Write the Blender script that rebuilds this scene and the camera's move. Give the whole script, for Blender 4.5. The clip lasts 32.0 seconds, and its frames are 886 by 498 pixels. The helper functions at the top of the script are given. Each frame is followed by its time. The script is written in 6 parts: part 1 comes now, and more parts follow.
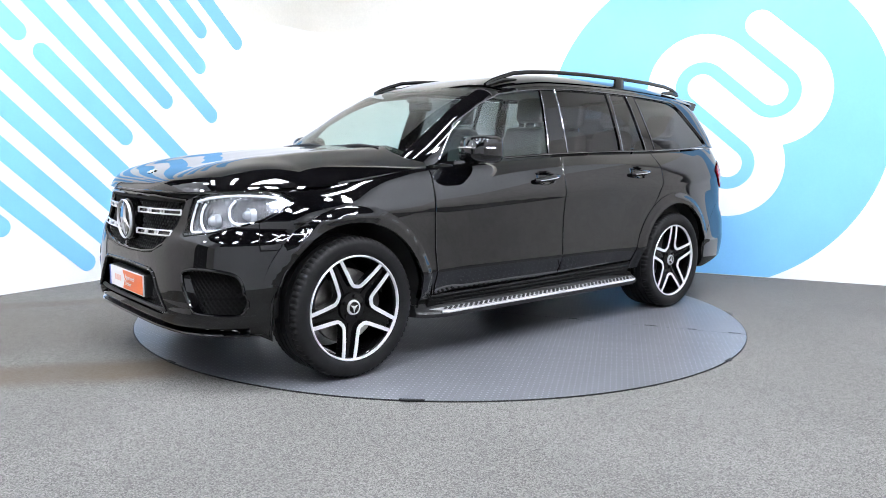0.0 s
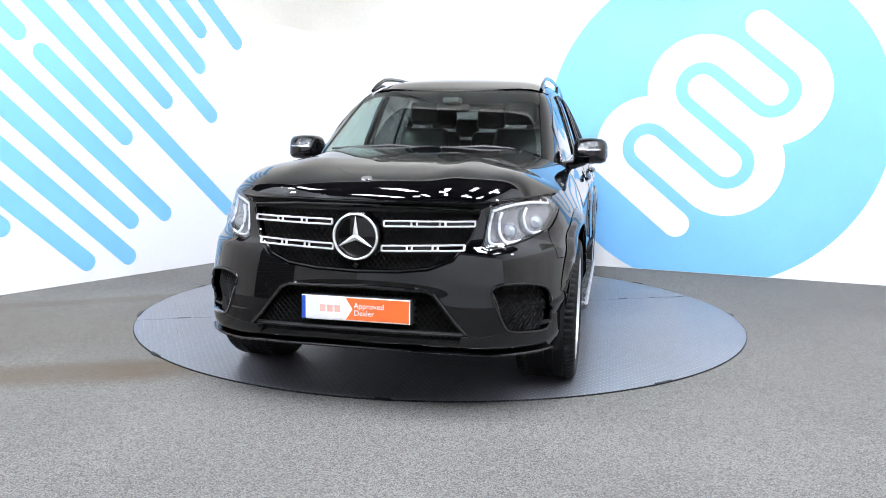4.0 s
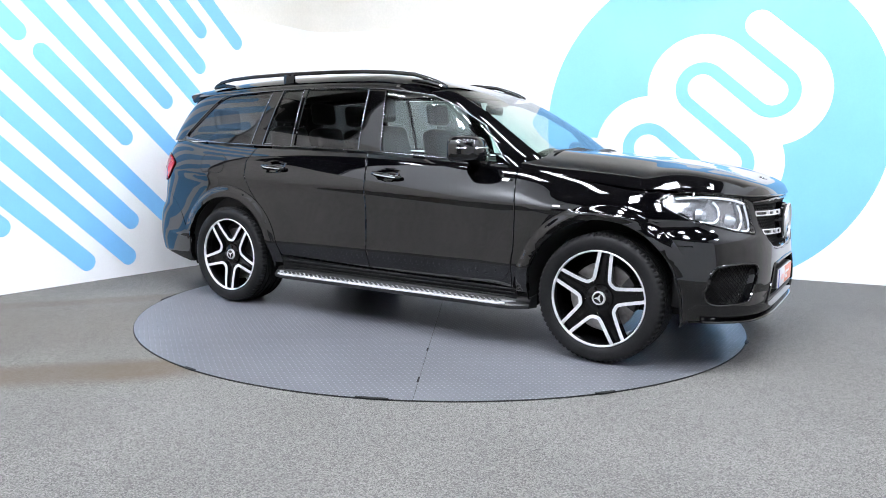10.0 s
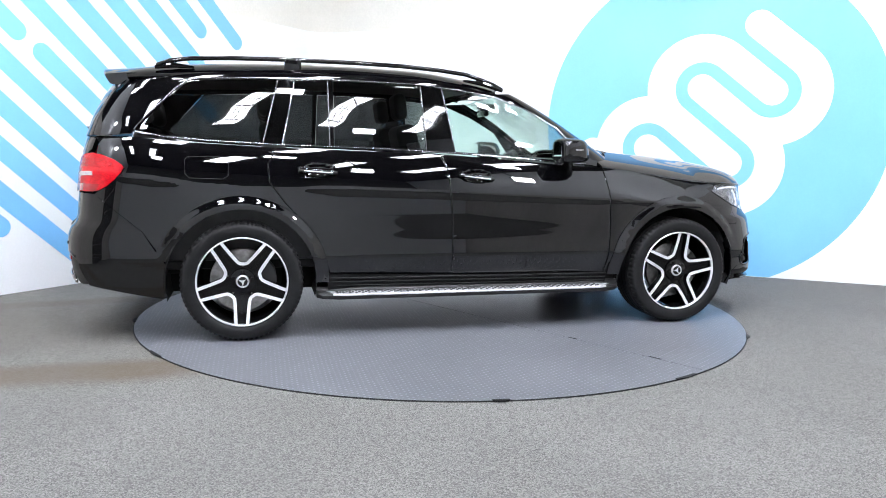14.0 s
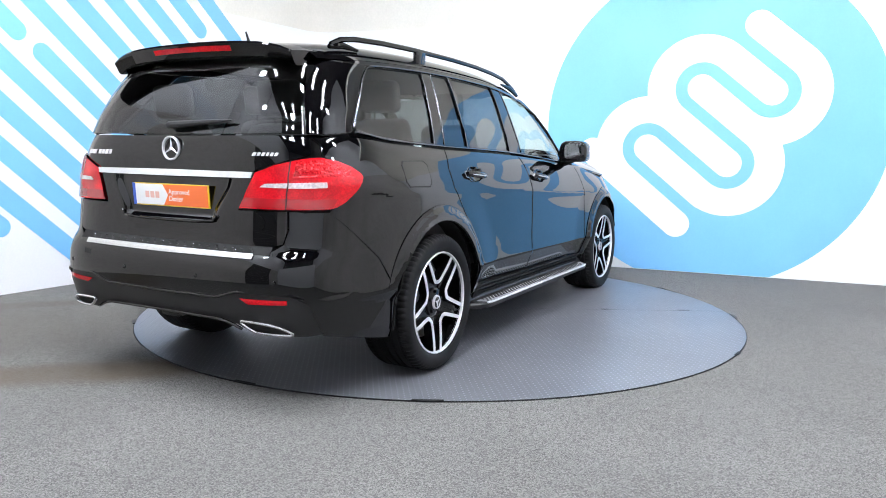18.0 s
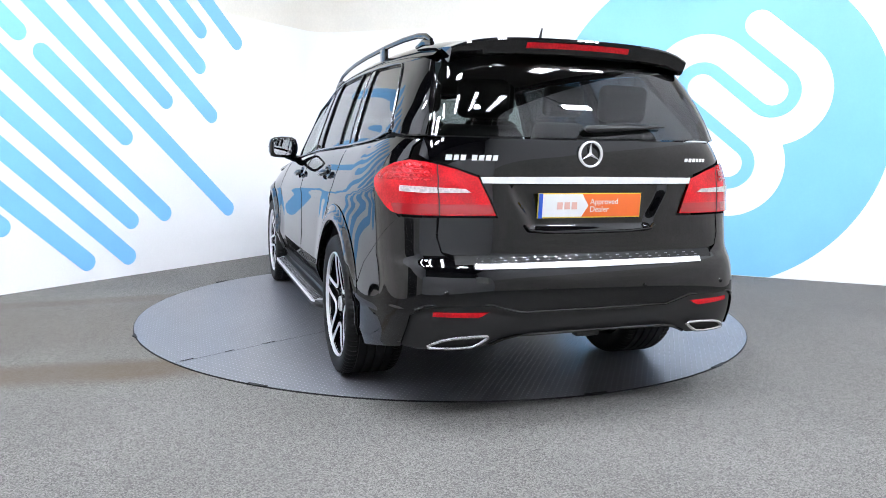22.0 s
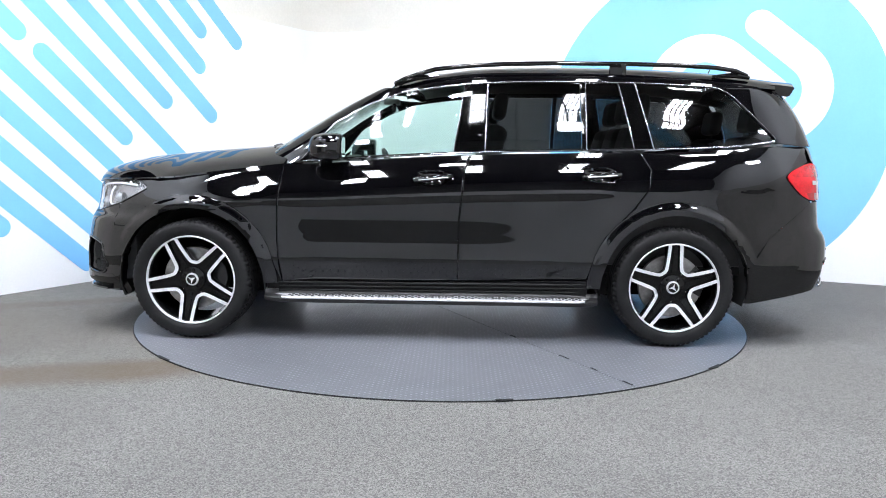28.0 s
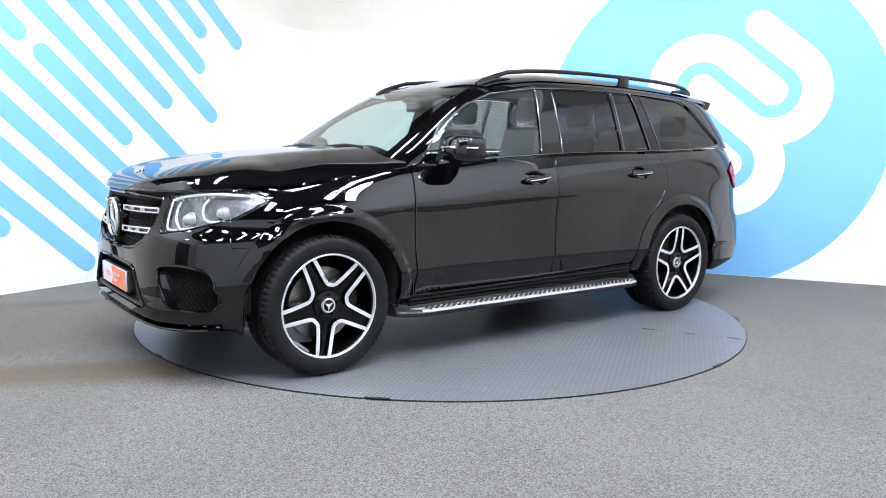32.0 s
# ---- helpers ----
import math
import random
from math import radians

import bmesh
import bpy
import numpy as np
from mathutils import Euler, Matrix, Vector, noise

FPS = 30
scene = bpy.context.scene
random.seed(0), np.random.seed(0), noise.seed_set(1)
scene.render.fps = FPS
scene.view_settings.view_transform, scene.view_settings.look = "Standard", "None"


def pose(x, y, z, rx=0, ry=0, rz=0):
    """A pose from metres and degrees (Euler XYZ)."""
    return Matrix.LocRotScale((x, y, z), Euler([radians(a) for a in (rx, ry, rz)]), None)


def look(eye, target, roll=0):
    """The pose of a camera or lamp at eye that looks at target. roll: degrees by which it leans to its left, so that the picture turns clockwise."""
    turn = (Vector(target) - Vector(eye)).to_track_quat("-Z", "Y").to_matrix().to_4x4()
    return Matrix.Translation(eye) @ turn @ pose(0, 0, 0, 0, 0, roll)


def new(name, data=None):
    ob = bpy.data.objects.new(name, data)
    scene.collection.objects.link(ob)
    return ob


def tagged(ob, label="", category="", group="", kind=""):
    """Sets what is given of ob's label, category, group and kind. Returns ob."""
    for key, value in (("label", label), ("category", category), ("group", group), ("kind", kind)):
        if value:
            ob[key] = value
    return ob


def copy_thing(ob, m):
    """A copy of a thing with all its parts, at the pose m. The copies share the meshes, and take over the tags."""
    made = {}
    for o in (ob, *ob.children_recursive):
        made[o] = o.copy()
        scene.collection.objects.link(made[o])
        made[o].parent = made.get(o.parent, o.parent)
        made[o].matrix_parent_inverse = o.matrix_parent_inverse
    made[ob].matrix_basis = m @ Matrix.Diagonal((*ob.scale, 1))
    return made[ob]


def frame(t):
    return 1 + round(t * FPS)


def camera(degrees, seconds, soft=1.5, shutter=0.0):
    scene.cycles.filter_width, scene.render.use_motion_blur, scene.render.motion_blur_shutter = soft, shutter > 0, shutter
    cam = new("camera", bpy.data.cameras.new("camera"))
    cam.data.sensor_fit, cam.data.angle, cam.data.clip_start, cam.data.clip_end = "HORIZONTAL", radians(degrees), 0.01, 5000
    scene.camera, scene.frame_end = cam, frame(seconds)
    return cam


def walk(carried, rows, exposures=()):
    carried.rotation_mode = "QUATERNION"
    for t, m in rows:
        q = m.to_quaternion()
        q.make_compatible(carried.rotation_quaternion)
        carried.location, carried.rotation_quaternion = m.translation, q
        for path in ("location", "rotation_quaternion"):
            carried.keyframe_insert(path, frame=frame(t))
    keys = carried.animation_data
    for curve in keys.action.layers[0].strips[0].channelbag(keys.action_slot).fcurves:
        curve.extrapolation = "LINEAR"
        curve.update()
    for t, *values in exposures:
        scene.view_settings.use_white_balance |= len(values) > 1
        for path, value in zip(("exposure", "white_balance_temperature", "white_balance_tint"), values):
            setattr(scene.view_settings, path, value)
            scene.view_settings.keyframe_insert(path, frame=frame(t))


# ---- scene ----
# the camera stands still on its tripod
cam = camera(61.63, 32.0, soft=0.95)
EYE = (0.0, -5.775, 1.217)
TILT, YAW, LEAN = radians(7.379), radians(-0.105), 0.856
AIM = (EYE[0] - math.sin(YAW) * math.cos(TILT), EYE[1] + math.cos(YAW) * math.cos(TILT), EYE[2] - math.sin(TILT))
walk(cam, [(0.0, look(EYE, AIM, LEAN)), (32.0, look(EYE, AIM, LEAN))], exposures=[(0.0, 0.05), (3.0, 0.05), (8.0, 0.0), (14.0, 0.0), (19.0, -0.09), (24.5, -0.09), (28.0, -0.03), (32.0, 0.0)])

# how far the turntable and the car on it have turned: seconds, degrees
TURN = [(0, 221.2), (0.5, 222.2), (1, 224.6), (1.5, 228.5), (2, 234.1), (2.5, 239.7), (3, 245.8), (3.5, 251.5), (5.5, 275.2), (6, 281.4), (6.5, 287.1), (7, 293.1), (7.5, 298.8), (8, 304.7), (8.5, 310.4), (9, 316.3), (9.5, 322.1), (10, 328.0), (10.5, 333.8), (11, 339.6), (11.5, 345.5), (12, 351.2), (12.5, 356.9), (13, 362.5), (13.5, 368.1), (14, 373.9), (14.5, 379.6), (16.5, 403.4), (17, 409.6), (17.5, 415.3), (18, 421.2), (18.5, 427.1), (19, 433.2), (19.5, 439.0), (20, 445.1), (20.5, 450.9), (21, 457.1), (21.5, 462.8), (22, 469.0), (22.5, 474.8), (23, 480.9), (23.5, 486.7), (24, 492.8), (24.5, 498.6), (25, 504.5), (25.5, 510.1), (27.5, 533.1), (28, 539.0), (28.5, 544.7), (29, 550.4), (29.5, 556.0), (30, 561.7), (30.5, 567.3), (31, 572.1), (31.5, 575.2), (32, 576.8)]
CAR_AT = (0.0436, 0.1526)   # the car's middle on the plate


# ---- world and light ----
world = bpy.data.worlds.new("world")
scene.world = world
world.use_nodes = True
world.node_tree.nodes["Background"].inputs[0].default_value = (0.9, 0.95, 1.0, 1)
world.node_tree.nodes["Background"].inputs[1].default_value = 0.02


# ---- materials ----
def mat(name, color, rough=0.5, metal=0.0, coat=0.0, spec=0.5, noise_scale=0, vary=0.0, grain_scale=0, grain=0.0,
        bump_scale=0, bump=0.0, bump_dist=0.002, rough_vary=0.0, per_piece=0.0):
    """A principled surface with stains (noise_scale, vary), grain (grain_scale, grain) and fine relief."""
    m = bpy.data.materials.new(name)
    m.use_nodes = True
    nt = m.node_tree
    n, l = nt.nodes, nt.links
    b = n["Principled BSDF"]
    b.inputs["Base Color"].default_value = (*color, 1)
    b.inputs["Roughness"].default_value = rough
    b.inputs["Metallic"].default_value = metal
    b.inputs["Coat Weight"].default_value = coat
    b.inputs["Coat Roughness"].default_value = 0.02
    b.inputs["Specular IOR Level"].default_value = spec
    tc = n.new("ShaderNodeTexCoord")
    last = None
    for scale, amount in ((noise_scale, vary), (grain_scale, grain)):
        if not scale:
            continue
        t = n.new("ShaderNodeTexNoise")
        t.inputs["Scale"].default_value = scale
        t.inputs["Detail"].default_value = 4
        l.new(tc.outputs["Object"], t.inputs["Vector"])
        r = n.new("ShaderNodeMapRange")
        r.inputs["From Min"].default_value, r.inputs["From Max"].default_value = 0.3, 0.7
        r.inputs["To Min"].default_value, r.inputs["To Max"].default_value = 1 - amount, 1 + amount
        l.new(t.outputs["Fac"], r.inputs["Value"])
        v = n.new("ShaderNodeVectorMath")
        v.operation = "SCALE"
        if last is None:
            v.inputs[0].default_value = color
        else:
            l.new(last, v.inputs[0])
        l.new(r.outputs["Result"], v.inputs["Scale"])
        last = v.outputs["Vector"]
        if rough_vary and scale == noise_scale:
            rr = n.new("ShaderNodeMapRange")
            rr.inputs["From Min"].default_value, rr.inputs["From Max"].default_value = 0.3, 0.7
            rr.inputs["To Min"].default_value, rr.inputs["To Max"].default_value = rough - rough_vary, rough + rough_vary
            l.new(t.outputs["Fac"], rr.inputs["Value"])
            l.new(rr.outputs["Result"], b.inputs["Roughness"])
    if per_piece:
        oi = n.new("ShaderNodeObjectInfo")
        r = n.new("ShaderNodeMapRange")
        r.inputs["To Min"].default_value, r.inputs["To Max"].default_value = 1 - per_piece, 1 + per_piece
        l.new(oi.outputs["Random"], r.inputs["Value"])
        v = n.new("ShaderNodeVectorMath")
        v.operation = "SCALE"
        if last is None:
            v.inputs[0].default_value = color
        else:
            l.new(last, v.inputs[0])
        l.new(r.outputs["Result"], v.inputs["Scale"])
        last = v.outputs["Vector"]
    if last is not None:
        l.new(last, b.inputs["Base Color"])
    if bump_scale:
        t = n.new("ShaderNodeTexNoise")
        t.inputs["Scale"].default_value = bump_scale
        t.inputs["Detail"].default_value = 3
        l.new(tc.outputs["Object"], t.inputs["Vector"])
        bp = n.new("ShaderNodeBump")
        bp.inputs["Strength"].default_value = bump
        bp.inputs["Distance"].default_value = bump_dist
        l.new(t.outputs["Fac"], bp.inputs["Height"])
        l.new(bp.outputs["Normal"], b.inputs["Normal"])
    return m


def glass(name, tint, gloss=0.02):
    """A pane: tinted see-through with a clear gloss on it."""
    m = bpy.data.materials.new(name)
    m.use_nodes = True
    nt = m.node_tree
    n, l = nt.nodes, nt.links
    n.remove(n["Principled BSDF"])
    tr = n.new("ShaderNodeBsdfTransparent")
    tr.inputs[0].default_value = (*tint, 1)
    gl = n.new("ShaderNodeBsdfGlossy")
    gl.inputs["Roughness"].default_value = gloss
    lw = n.new("ShaderNodeLayerWeight")
    lw.inputs[0].default_value = 0.5
    pw = n.new("ShaderNodeMath")
    pw.operation = "POWER"
    pw.inputs[1].default_value = 4.0
    l.new(lw.outputs["Facing"], pw.inputs[0])
    fr = n.new("ShaderNodeMapRange")
    fr.inputs["To Min"].default_value, fr.inputs["To Max"].default_value = 0.06, 1.0
    l.new(pw.outputs[0], fr.inputs["Value"])
    mx = n.new("ShaderNodeMixShader")
    l.new(fr.outputs["Result"], mx.inputs[0])
    l.new(tr.outputs[0], mx.inputs[1])
    l.new(gl.outputs[0], mx.inputs[2])
    l.new(mx.outputs[0], n["Material Output"].inputs[0])
    return m


def glow(name, color, strength):
    m = bpy.data.materials.new(name)
    m.use_nodes = True
    b = m.node_tree.nodes["Principled BSDF"]
    b.inputs["Base Color"].default_value = (*color, 1)
    b.inputs["Emission Color"].default_value = (*color, 1)
    b.inputs["Emission Strength"].default_value = strength
    return m


PAINT = mat("black_paint", (0.0008, 0.0008, 0.0012), 0.35, spec=0.0, coat=1.0, noise_scale=3, vary=0.05)
PAINT.node_tree.nodes["Principled BSDF"].inputs["Coat IOR"].default_value = 1.6
GLOSS_BLACK = mat("gloss_black", (0.0012, 0.0012, 0.0013), 0.04, coat=0.2, spec=0.4)
SATIN_BLACK = mat("satin_black_plastic", (0.010, 0.010, 0.0105), 0.42, grain_scale=700, grain=0.25, bump_scale=900, bump=0.15, bump_dist=0.0004)
DARK_CHROME = mat("dark_chrome_moulding", (0.22, 0.22, 0.235), 0.2, metal=1.0, noise_scale=20, vary=0.05)
WHEEL_BLACK = mat("black_wheel_paint", (0.003, 0.003, 0.0032), 0.10, spec=0.32, noise_scale=9, vary=0.2)
DARK = mat("dark_lining", (0.008, 0.008, 0.008), 0.85, noise_scale=6, vary=0.3)
RUBBER = mat("tyre_rubber", (0.009, 0.009, 0.0095), 0.58, spec=0.2, noise_scale=9, vary=0.25, grain_scale=160, grain=0.2, bump_scale=260, bump=0.25, bump_dist=0.0006)
CHROME = mat("chrome", (0.82, 0.82, 0.84), 0.08, metal=1.0, noise_scale=30, vary=0.04)
SATIN_CHROME = mat("satin_chrome", (0.72, 0.72, 0.73), 0.22, metal=1.0, noise_scale=30, vary=0.05)
ALLOY = mat("machined_alloy", (0.86, 0.86, 0.88), 0.30, metal=0.5, noise_scale=40, vary=0.05, bump_scale=500, bump=0.05)
NET = mat("black_net", (0.004, 0.004, 0.004), 0.5, spec=0.16)
BRIGHT = mat("bright_plated_trim", (0.84, 0.84, 0.85), 0.24, metal=0.62, noise_scale=30, vary=0.04)
BOARD_TREAD = mat("satin_board_tread", (0.40, 0.40, 0.41), 0.42, metal=0.3, noise_scale=25, vary=0.08, bump_scale=300, bump=0.1)
BRUSHED = mat("brushed_tread_metal", (0.66, 0.66, 0.67), 0.38, metal=0.15, noise_scale=25, vary=0.08, bump_scale=300, bump=0.1)
STEEL = mat("brake_steel", (0.32, 0.31, 0.3), 0.38, metal=1.0, noise_scale=25, vary=0.3)
TINTED = glass("privacy_glass", (0.165, 0.175, 0.172))
CLEAR = glass("green_tinted_glass", (0.70, 0.83, 0.77))
SCREEN = glass("windscreen_glass", (0.72, 0.82, 0.78))
LENS = glass("headlamp_lens", (0.95, 0.96, 0.97))
RED_LENS = mat("red_lens", (0.47, 0.004, 0.010), 0.15, spec=0.2, coat=0.55, noise_scale=14, vary=0.2, grain_scale=120, grain=0.25)
RED_DARK = mat("dark_red_lens", (0.30, 0.005, 0.010), 0.12, coat=1.0)
RED_FACET = mat("faceted_red_lens", (0.55, 0.004, 0.010), 0.16, metal=0.4, spec=0.3, coat=0.4, noise_scale=30, vary=0.4, grain_scale=90, grain=0.3, bump_scale=45, bump=0.9, bump_dist=0.012)
CLEAR_STRIP = mat("clear_lamp_strip", (0.52, 0.44, 0.44), 0.18, coat=1.0, grain_scale=80, grain=0.3)
LAMP_SILVER = mat("headlamp_reflector", (0.35, 0.355, 0.375), 0.2, metal=0.75, noise_scale=20, vary=0.2)
LAMP_WHITE = mat("headlamp_light_guide", (0.78, 0.80, 0.84), 0.15, coat=1.0)
LEATHER = mat("black_leather", (0.034, 0.034, 0.034), 0.45, noise_scale=8, vary=0.3, bump_scale=220, bump=0.3)
TRIM = mat("dashboard_plastic", (0.042, 0.042, 0.042), 0.55, noise_scale=12, vary=0.2, bump_scale=400, bump=0.2)
HEADLINER = mat("pale_headlining", (0.22, 0.21, 0.20), 0.9, noise_scale=20, vary=0.06)
WHITE_PLATE = mat("white_plate", (0.80, 0.80, 0.80), 0.3, coat=0.4, noise_scale=12, vary=0.03)
YELLOW_PLATE = mat("yellow_plate", (0.80, 0.55, 0.03), 0.3, coat=0.4, noise_scale=12, vary=0.03)
ORANGE = mat("orange_plate", (0.83, 0.16, 0.03), 0.3, coat=0.4, noise_scale=12, vary=0.04)
BLUE_EDGE = mat("blue_plate_edge", (0.02, 0.08, 0.45), 0.3)
PALE_PINK = mat("pale_pink_print", (0.72, 0.42, 0.36), 0.4)
MIRROR = mat("mirror_glass", (0.85, 0.86, 0.87), 0.02, metal=1.0)
WALL_WHITE = mat("white_painted_wall", (0.80, 0.81, 0.83), 0.55, noise_scale=0.8, vary=0.02, grain_scale=60, grain=0.015, bump_scale=90, bump=0.06)
VINYL = mat("cyan_vinyl", (0.20, 0.50, 0.85), 0.42, noise_scale=1.2, vary=0.05, grain_scale=50, grain=0.02, bump_scale=60, bump=0.04)
COVE = mat("beige_cove", (0.76, 0.73, 0.66), 0.8, noise_scale=1.3, vary=0.05, grain_scale=40, grain=0.03)
HALL = mat("dark_hall_cladding", (0.035, 0.036, 0.038), 0.8, noise_scale=0.7, vary=0.25, grain_scale=12, grain=0.2)
HALL_GREY = mat("grey_hall_wall", (0.085, 0.083, 0.08), 0.8, noise_scale=0.7, vary=0.12, grain_scale=14, grain=0.08)
HALL_SIDE = mat("pale_hall_side_wall", (0.60, 0.57, 0.54), 0.8, noise_scale=0.7, vary=0.12, grain_scale=14, grain=0.08)
ROOF = mat("brown_grey_roof_sheeting", (0.060, 0.055, 0.052), 0.8, noise_scale=0.7, vary=0.15, grain_scale=12, grain=0.1)
SKYLIGHT = glow("skylight_sheet", (0.875, 0.915, 1.0), 68)
FLOOD = glow("flood_panel", (0.865, 0.905, 1.0), 265.0)


def carpet():
    m = mat("grey_carpet", (0.143, 0.140, 0.133), 0.95, noise_scale=0.9, vary=0.09, grain_scale=240, grain=0.24, bump_scale=300, bump=0.7, bump_dist=0.004, spec=0.1)
    nt = m.node_tree
    n, l = nt.nodes, nt.links
    b = n["Principled BSDF"]
    src = b.inputs["Base Color"].links[0].from_socket
    geo = n.new("ShaderNodeNewGeometry")
    # light flecks in the pile
    fl = n.new("ShaderNodeTexVoronoi")
    fl.inputs["Scale"].default_value = 205
    l.new(geo.outputs["Position"], fl.inputs["Vector"])
    tone = n.new("ShaderNodeSeparateColor")
    l.new(fl.outputs["Color"], tone.inputs[0])
    fr = n.new("ShaderNodeMapRange")
    fr.inputs["From Min"].default_value, fr.inputs["From Max"].default_value = 0.0, 1.0
    fr.inputs["To Min"].default_value, fr.inputs["To Max"].default_value = 0.53, 1.49
    l.new(tone.outputs["Red"], fr.inputs["Value"])
    s1 = n.new("ShaderNodeVectorMath")
    s1.operation = "SCALE"
    l.new(src, s1.inputs[0])
    l.new(fr.outputs["Result"], s1.inputs["Scale"])
    # two brown tracks of dirt that wheels have left on the way to the plate
    sep = n.new("ShaderNodeSeparateXYZ")
    l.new(geo.outputs["Position"], sep.inputs[0])

    def math_node(op, a, c):
        k = n.new("ShaderNodeMath")
        k.operation = op
        for i, v in enumerate((a, c)):
            if isinstance(v, (int, float)):
                k.inputs[i].default_value = v
            else:
                l.new(v, k.inputs[i])
        return k.outputs[0]

    wob = n.new("ShaderNodeTexNoise")
    wob.inputs["Scale"].default_value = 1.6
    wob.inputs["Detail"].default_value = 5
    l.new(geo.outputs["Position"], wob.inputs["Vector"])
    tracks = None
    for y0, slope, wide, power in ((-2.03, 0.30, 0.25, 0.90), (0.12, 0.45, 0.17, 0.55), (-0.75, 0.25, 0.95, 0.34)):
        across = math_node("SUBTRACT", sep.outputs["Y"], math_node("ADD", math_node("MULTIPLY", math_node("ADD", sep.outputs["X"], 2.6), slope), y0))
        across = math_node("ADD", across, math_node("MULTIPLY", math_node("SUBTRACT", wob.outputs["Fac"], 0.5), 0.18))
        d = math_node("DIVIDE", math_node("ABSOLUTE", across, 0), wide)
        k = n.new("ShaderNodeMapRange")
        k.interpolation_type = "SMOOTHSTEP"
        k.inputs["From Min"].default_value, k.inputs["From Max"].default_value = 0.35, 1.35
        k.inputs["To Min"].default_value, k.inputs["To Max"].default_value = power, 0
        l.new(d, k.inputs["Value"])
        side = n.new("ShaderNodeMapRange")
        side.inputs["From Min"].default_value, side.inputs["From Max"].default_value = -1.5, -0.9
        side.inputs["To Min"].default_value, side.inputs["To Max"].default_value = 1, 0
        l.new(sep.outputs["X"], side.inputs["Value"])
        one = math_node("MULTIPLY", k.outputs["Result"], side.outputs["Result"])
        tracks = one if tracks is None else math_node("MAXIMUM", tracks, one)
    mx = n.new("ShaderNodeMix")
    mx.data_type = "RGBA"
    l.new(math_node("MULTIPLY", tracks, math_node("ADD", math_node("MULTIPLY", wob.outputs["Fac"], 0.6), 0.48)), mx.inputs[0])
    l.new(s1.outputs["Vector"], mx.inputs[6])
    mx.inputs[7].default_value = (0.100, 0.080, 0.056, 1)
    l.new(mx.outputs[2], b.inputs["Base Color"])
    return m


def tread_plate():
    """Grey painted steel with small raised diamonds, worn smooth and scuffed in places."""
    m = mat("grey_painted_tread_plate", (0.195, 0.200, 0.222), 0.30, noise_scale=1.1, vary=0.12, grain_scale=18, grain=0.06, spec=0.4)
    nt = m.node_tree
    n, l = nt.nodes, nt.links
    b = n["Principled BSDF"]
    tc = n.new("ShaderNodeTexCoord")
    mp = n.new("ShaderNodeMapping")
    mp.inputs["Rotation"].default_value = (0, 0, radians(45))
    mp.inputs["Scale"].default_value = (27, 38, 30)
    l.new(tc.outputs["Object"], mp.inputs[0])
    vo = n.new("ShaderNodeTexVoronoi")
    vo.inputs["Randomness"].default_value = 0.0
    vo.inputs["Scale"].default_value = 1.0
    vo.distance = "MANHATTAN"
    l.new(mp.outputs[0], vo.inputs["Vector"])
    r = n.new("ShaderNodeMapRange")
    r.inputs["From Min"].default_value, r.inputs["From Max"].default_value = 0.28, 0.42
    r.inputs["To Min"].default_value, r.inputs["To Max"].default_value = 1, 0
    l.new(vo.outputs["Distance"], r.inputs["Value"])
    # diamonds paler than the gaps: wear, plus the relief's sparkle put into the colour
    worn = n.new("ShaderNodeMapRange")
    worn.inputs["To Min"].default_value, worn.inputs["To Max"].default_value = 0.64, 1.45
    l.new(r.outputs["Result"], worn.inputs["Value"])
    sv = n.new("ShaderNodeVectorMath")
    sv.operation = "SCALE"
    l.new(b.inputs["Base Color"].links[0].from_socket, sv.inputs[0])
    l.new(worn.outputs["Result"], sv.inputs["Scale"])
    # paler scuffs
    src = sv.outputs["Vector"]
    for scale, lo, hi, tone in ((3.2, 0.50, 0.85, (0.26, 0.26, 0.28, 1)),):
        sc = n.new("ShaderNodeTexNoise")
        sc.inputs["Scale"].default_value = scale
        sc.inputs["Detail"].default_value = 8
        sc.inputs["Roughness"].default_value = 0.7
        sm = n.new("ShaderNodeMapping")
        sm.inputs["Location"].default_value = (scale, 2 * scale, 0)
        sm.inputs["Scale"].default_value = (1, 2.2, 1)
        l.new(tc.outputs["Object"], sm.inputs[0])
        l.new(sm.outputs[0], sc.inputs["Vector"])
        k = n.new("ShaderNodeMapRange")
        k.inputs["From Min"].default_value, k.inputs["From Max"].default_value = lo, hi
        k.inputs["To Max"].default_value = 0.12
        l.new(sc.outputs["Fac"], k.inputs["Value"])
        mx = n.new("ShaderNodeMix")
        mx.data_type = "RGBA"
        l.new(k.outputs["Result"], mx.inputs[0])
        l.new(src, mx.inputs[6])
        mx.inputs[7].default_value = tone
        src = mx.outputs[2]
    l.new(src, b.inputs["Base Color"])
    bp = n.new("ShaderNodeBump")
    bp.inputs["Strength"].default_value = 0.9
    bp.inputs["Distance"].default_value = 0.003
    l.new(r.outputs["Result"], bp.inputs["Height"])
    l.new(bp.outputs["Normal"], b.inputs["Normal"])
    return m


CARPET = carpet()
TREAD = tread_plate()


# ---- mesh helpers ----
def add_mesh(name, bm, material, parent=None, label="", smooth=True):
    me = bpy.data.meshes.new(name)
    bm.to_mesh(me)
    bm.free()
    if smooth:
        me.polygons.foreach_set("use_smooth", [True] * len(me.polygons))
    me.materials.append(material)
    ob = new(name, me)
    if parent is not None:
        ob.parent = parent
    if label:
        ob["label"] = label
    return ob


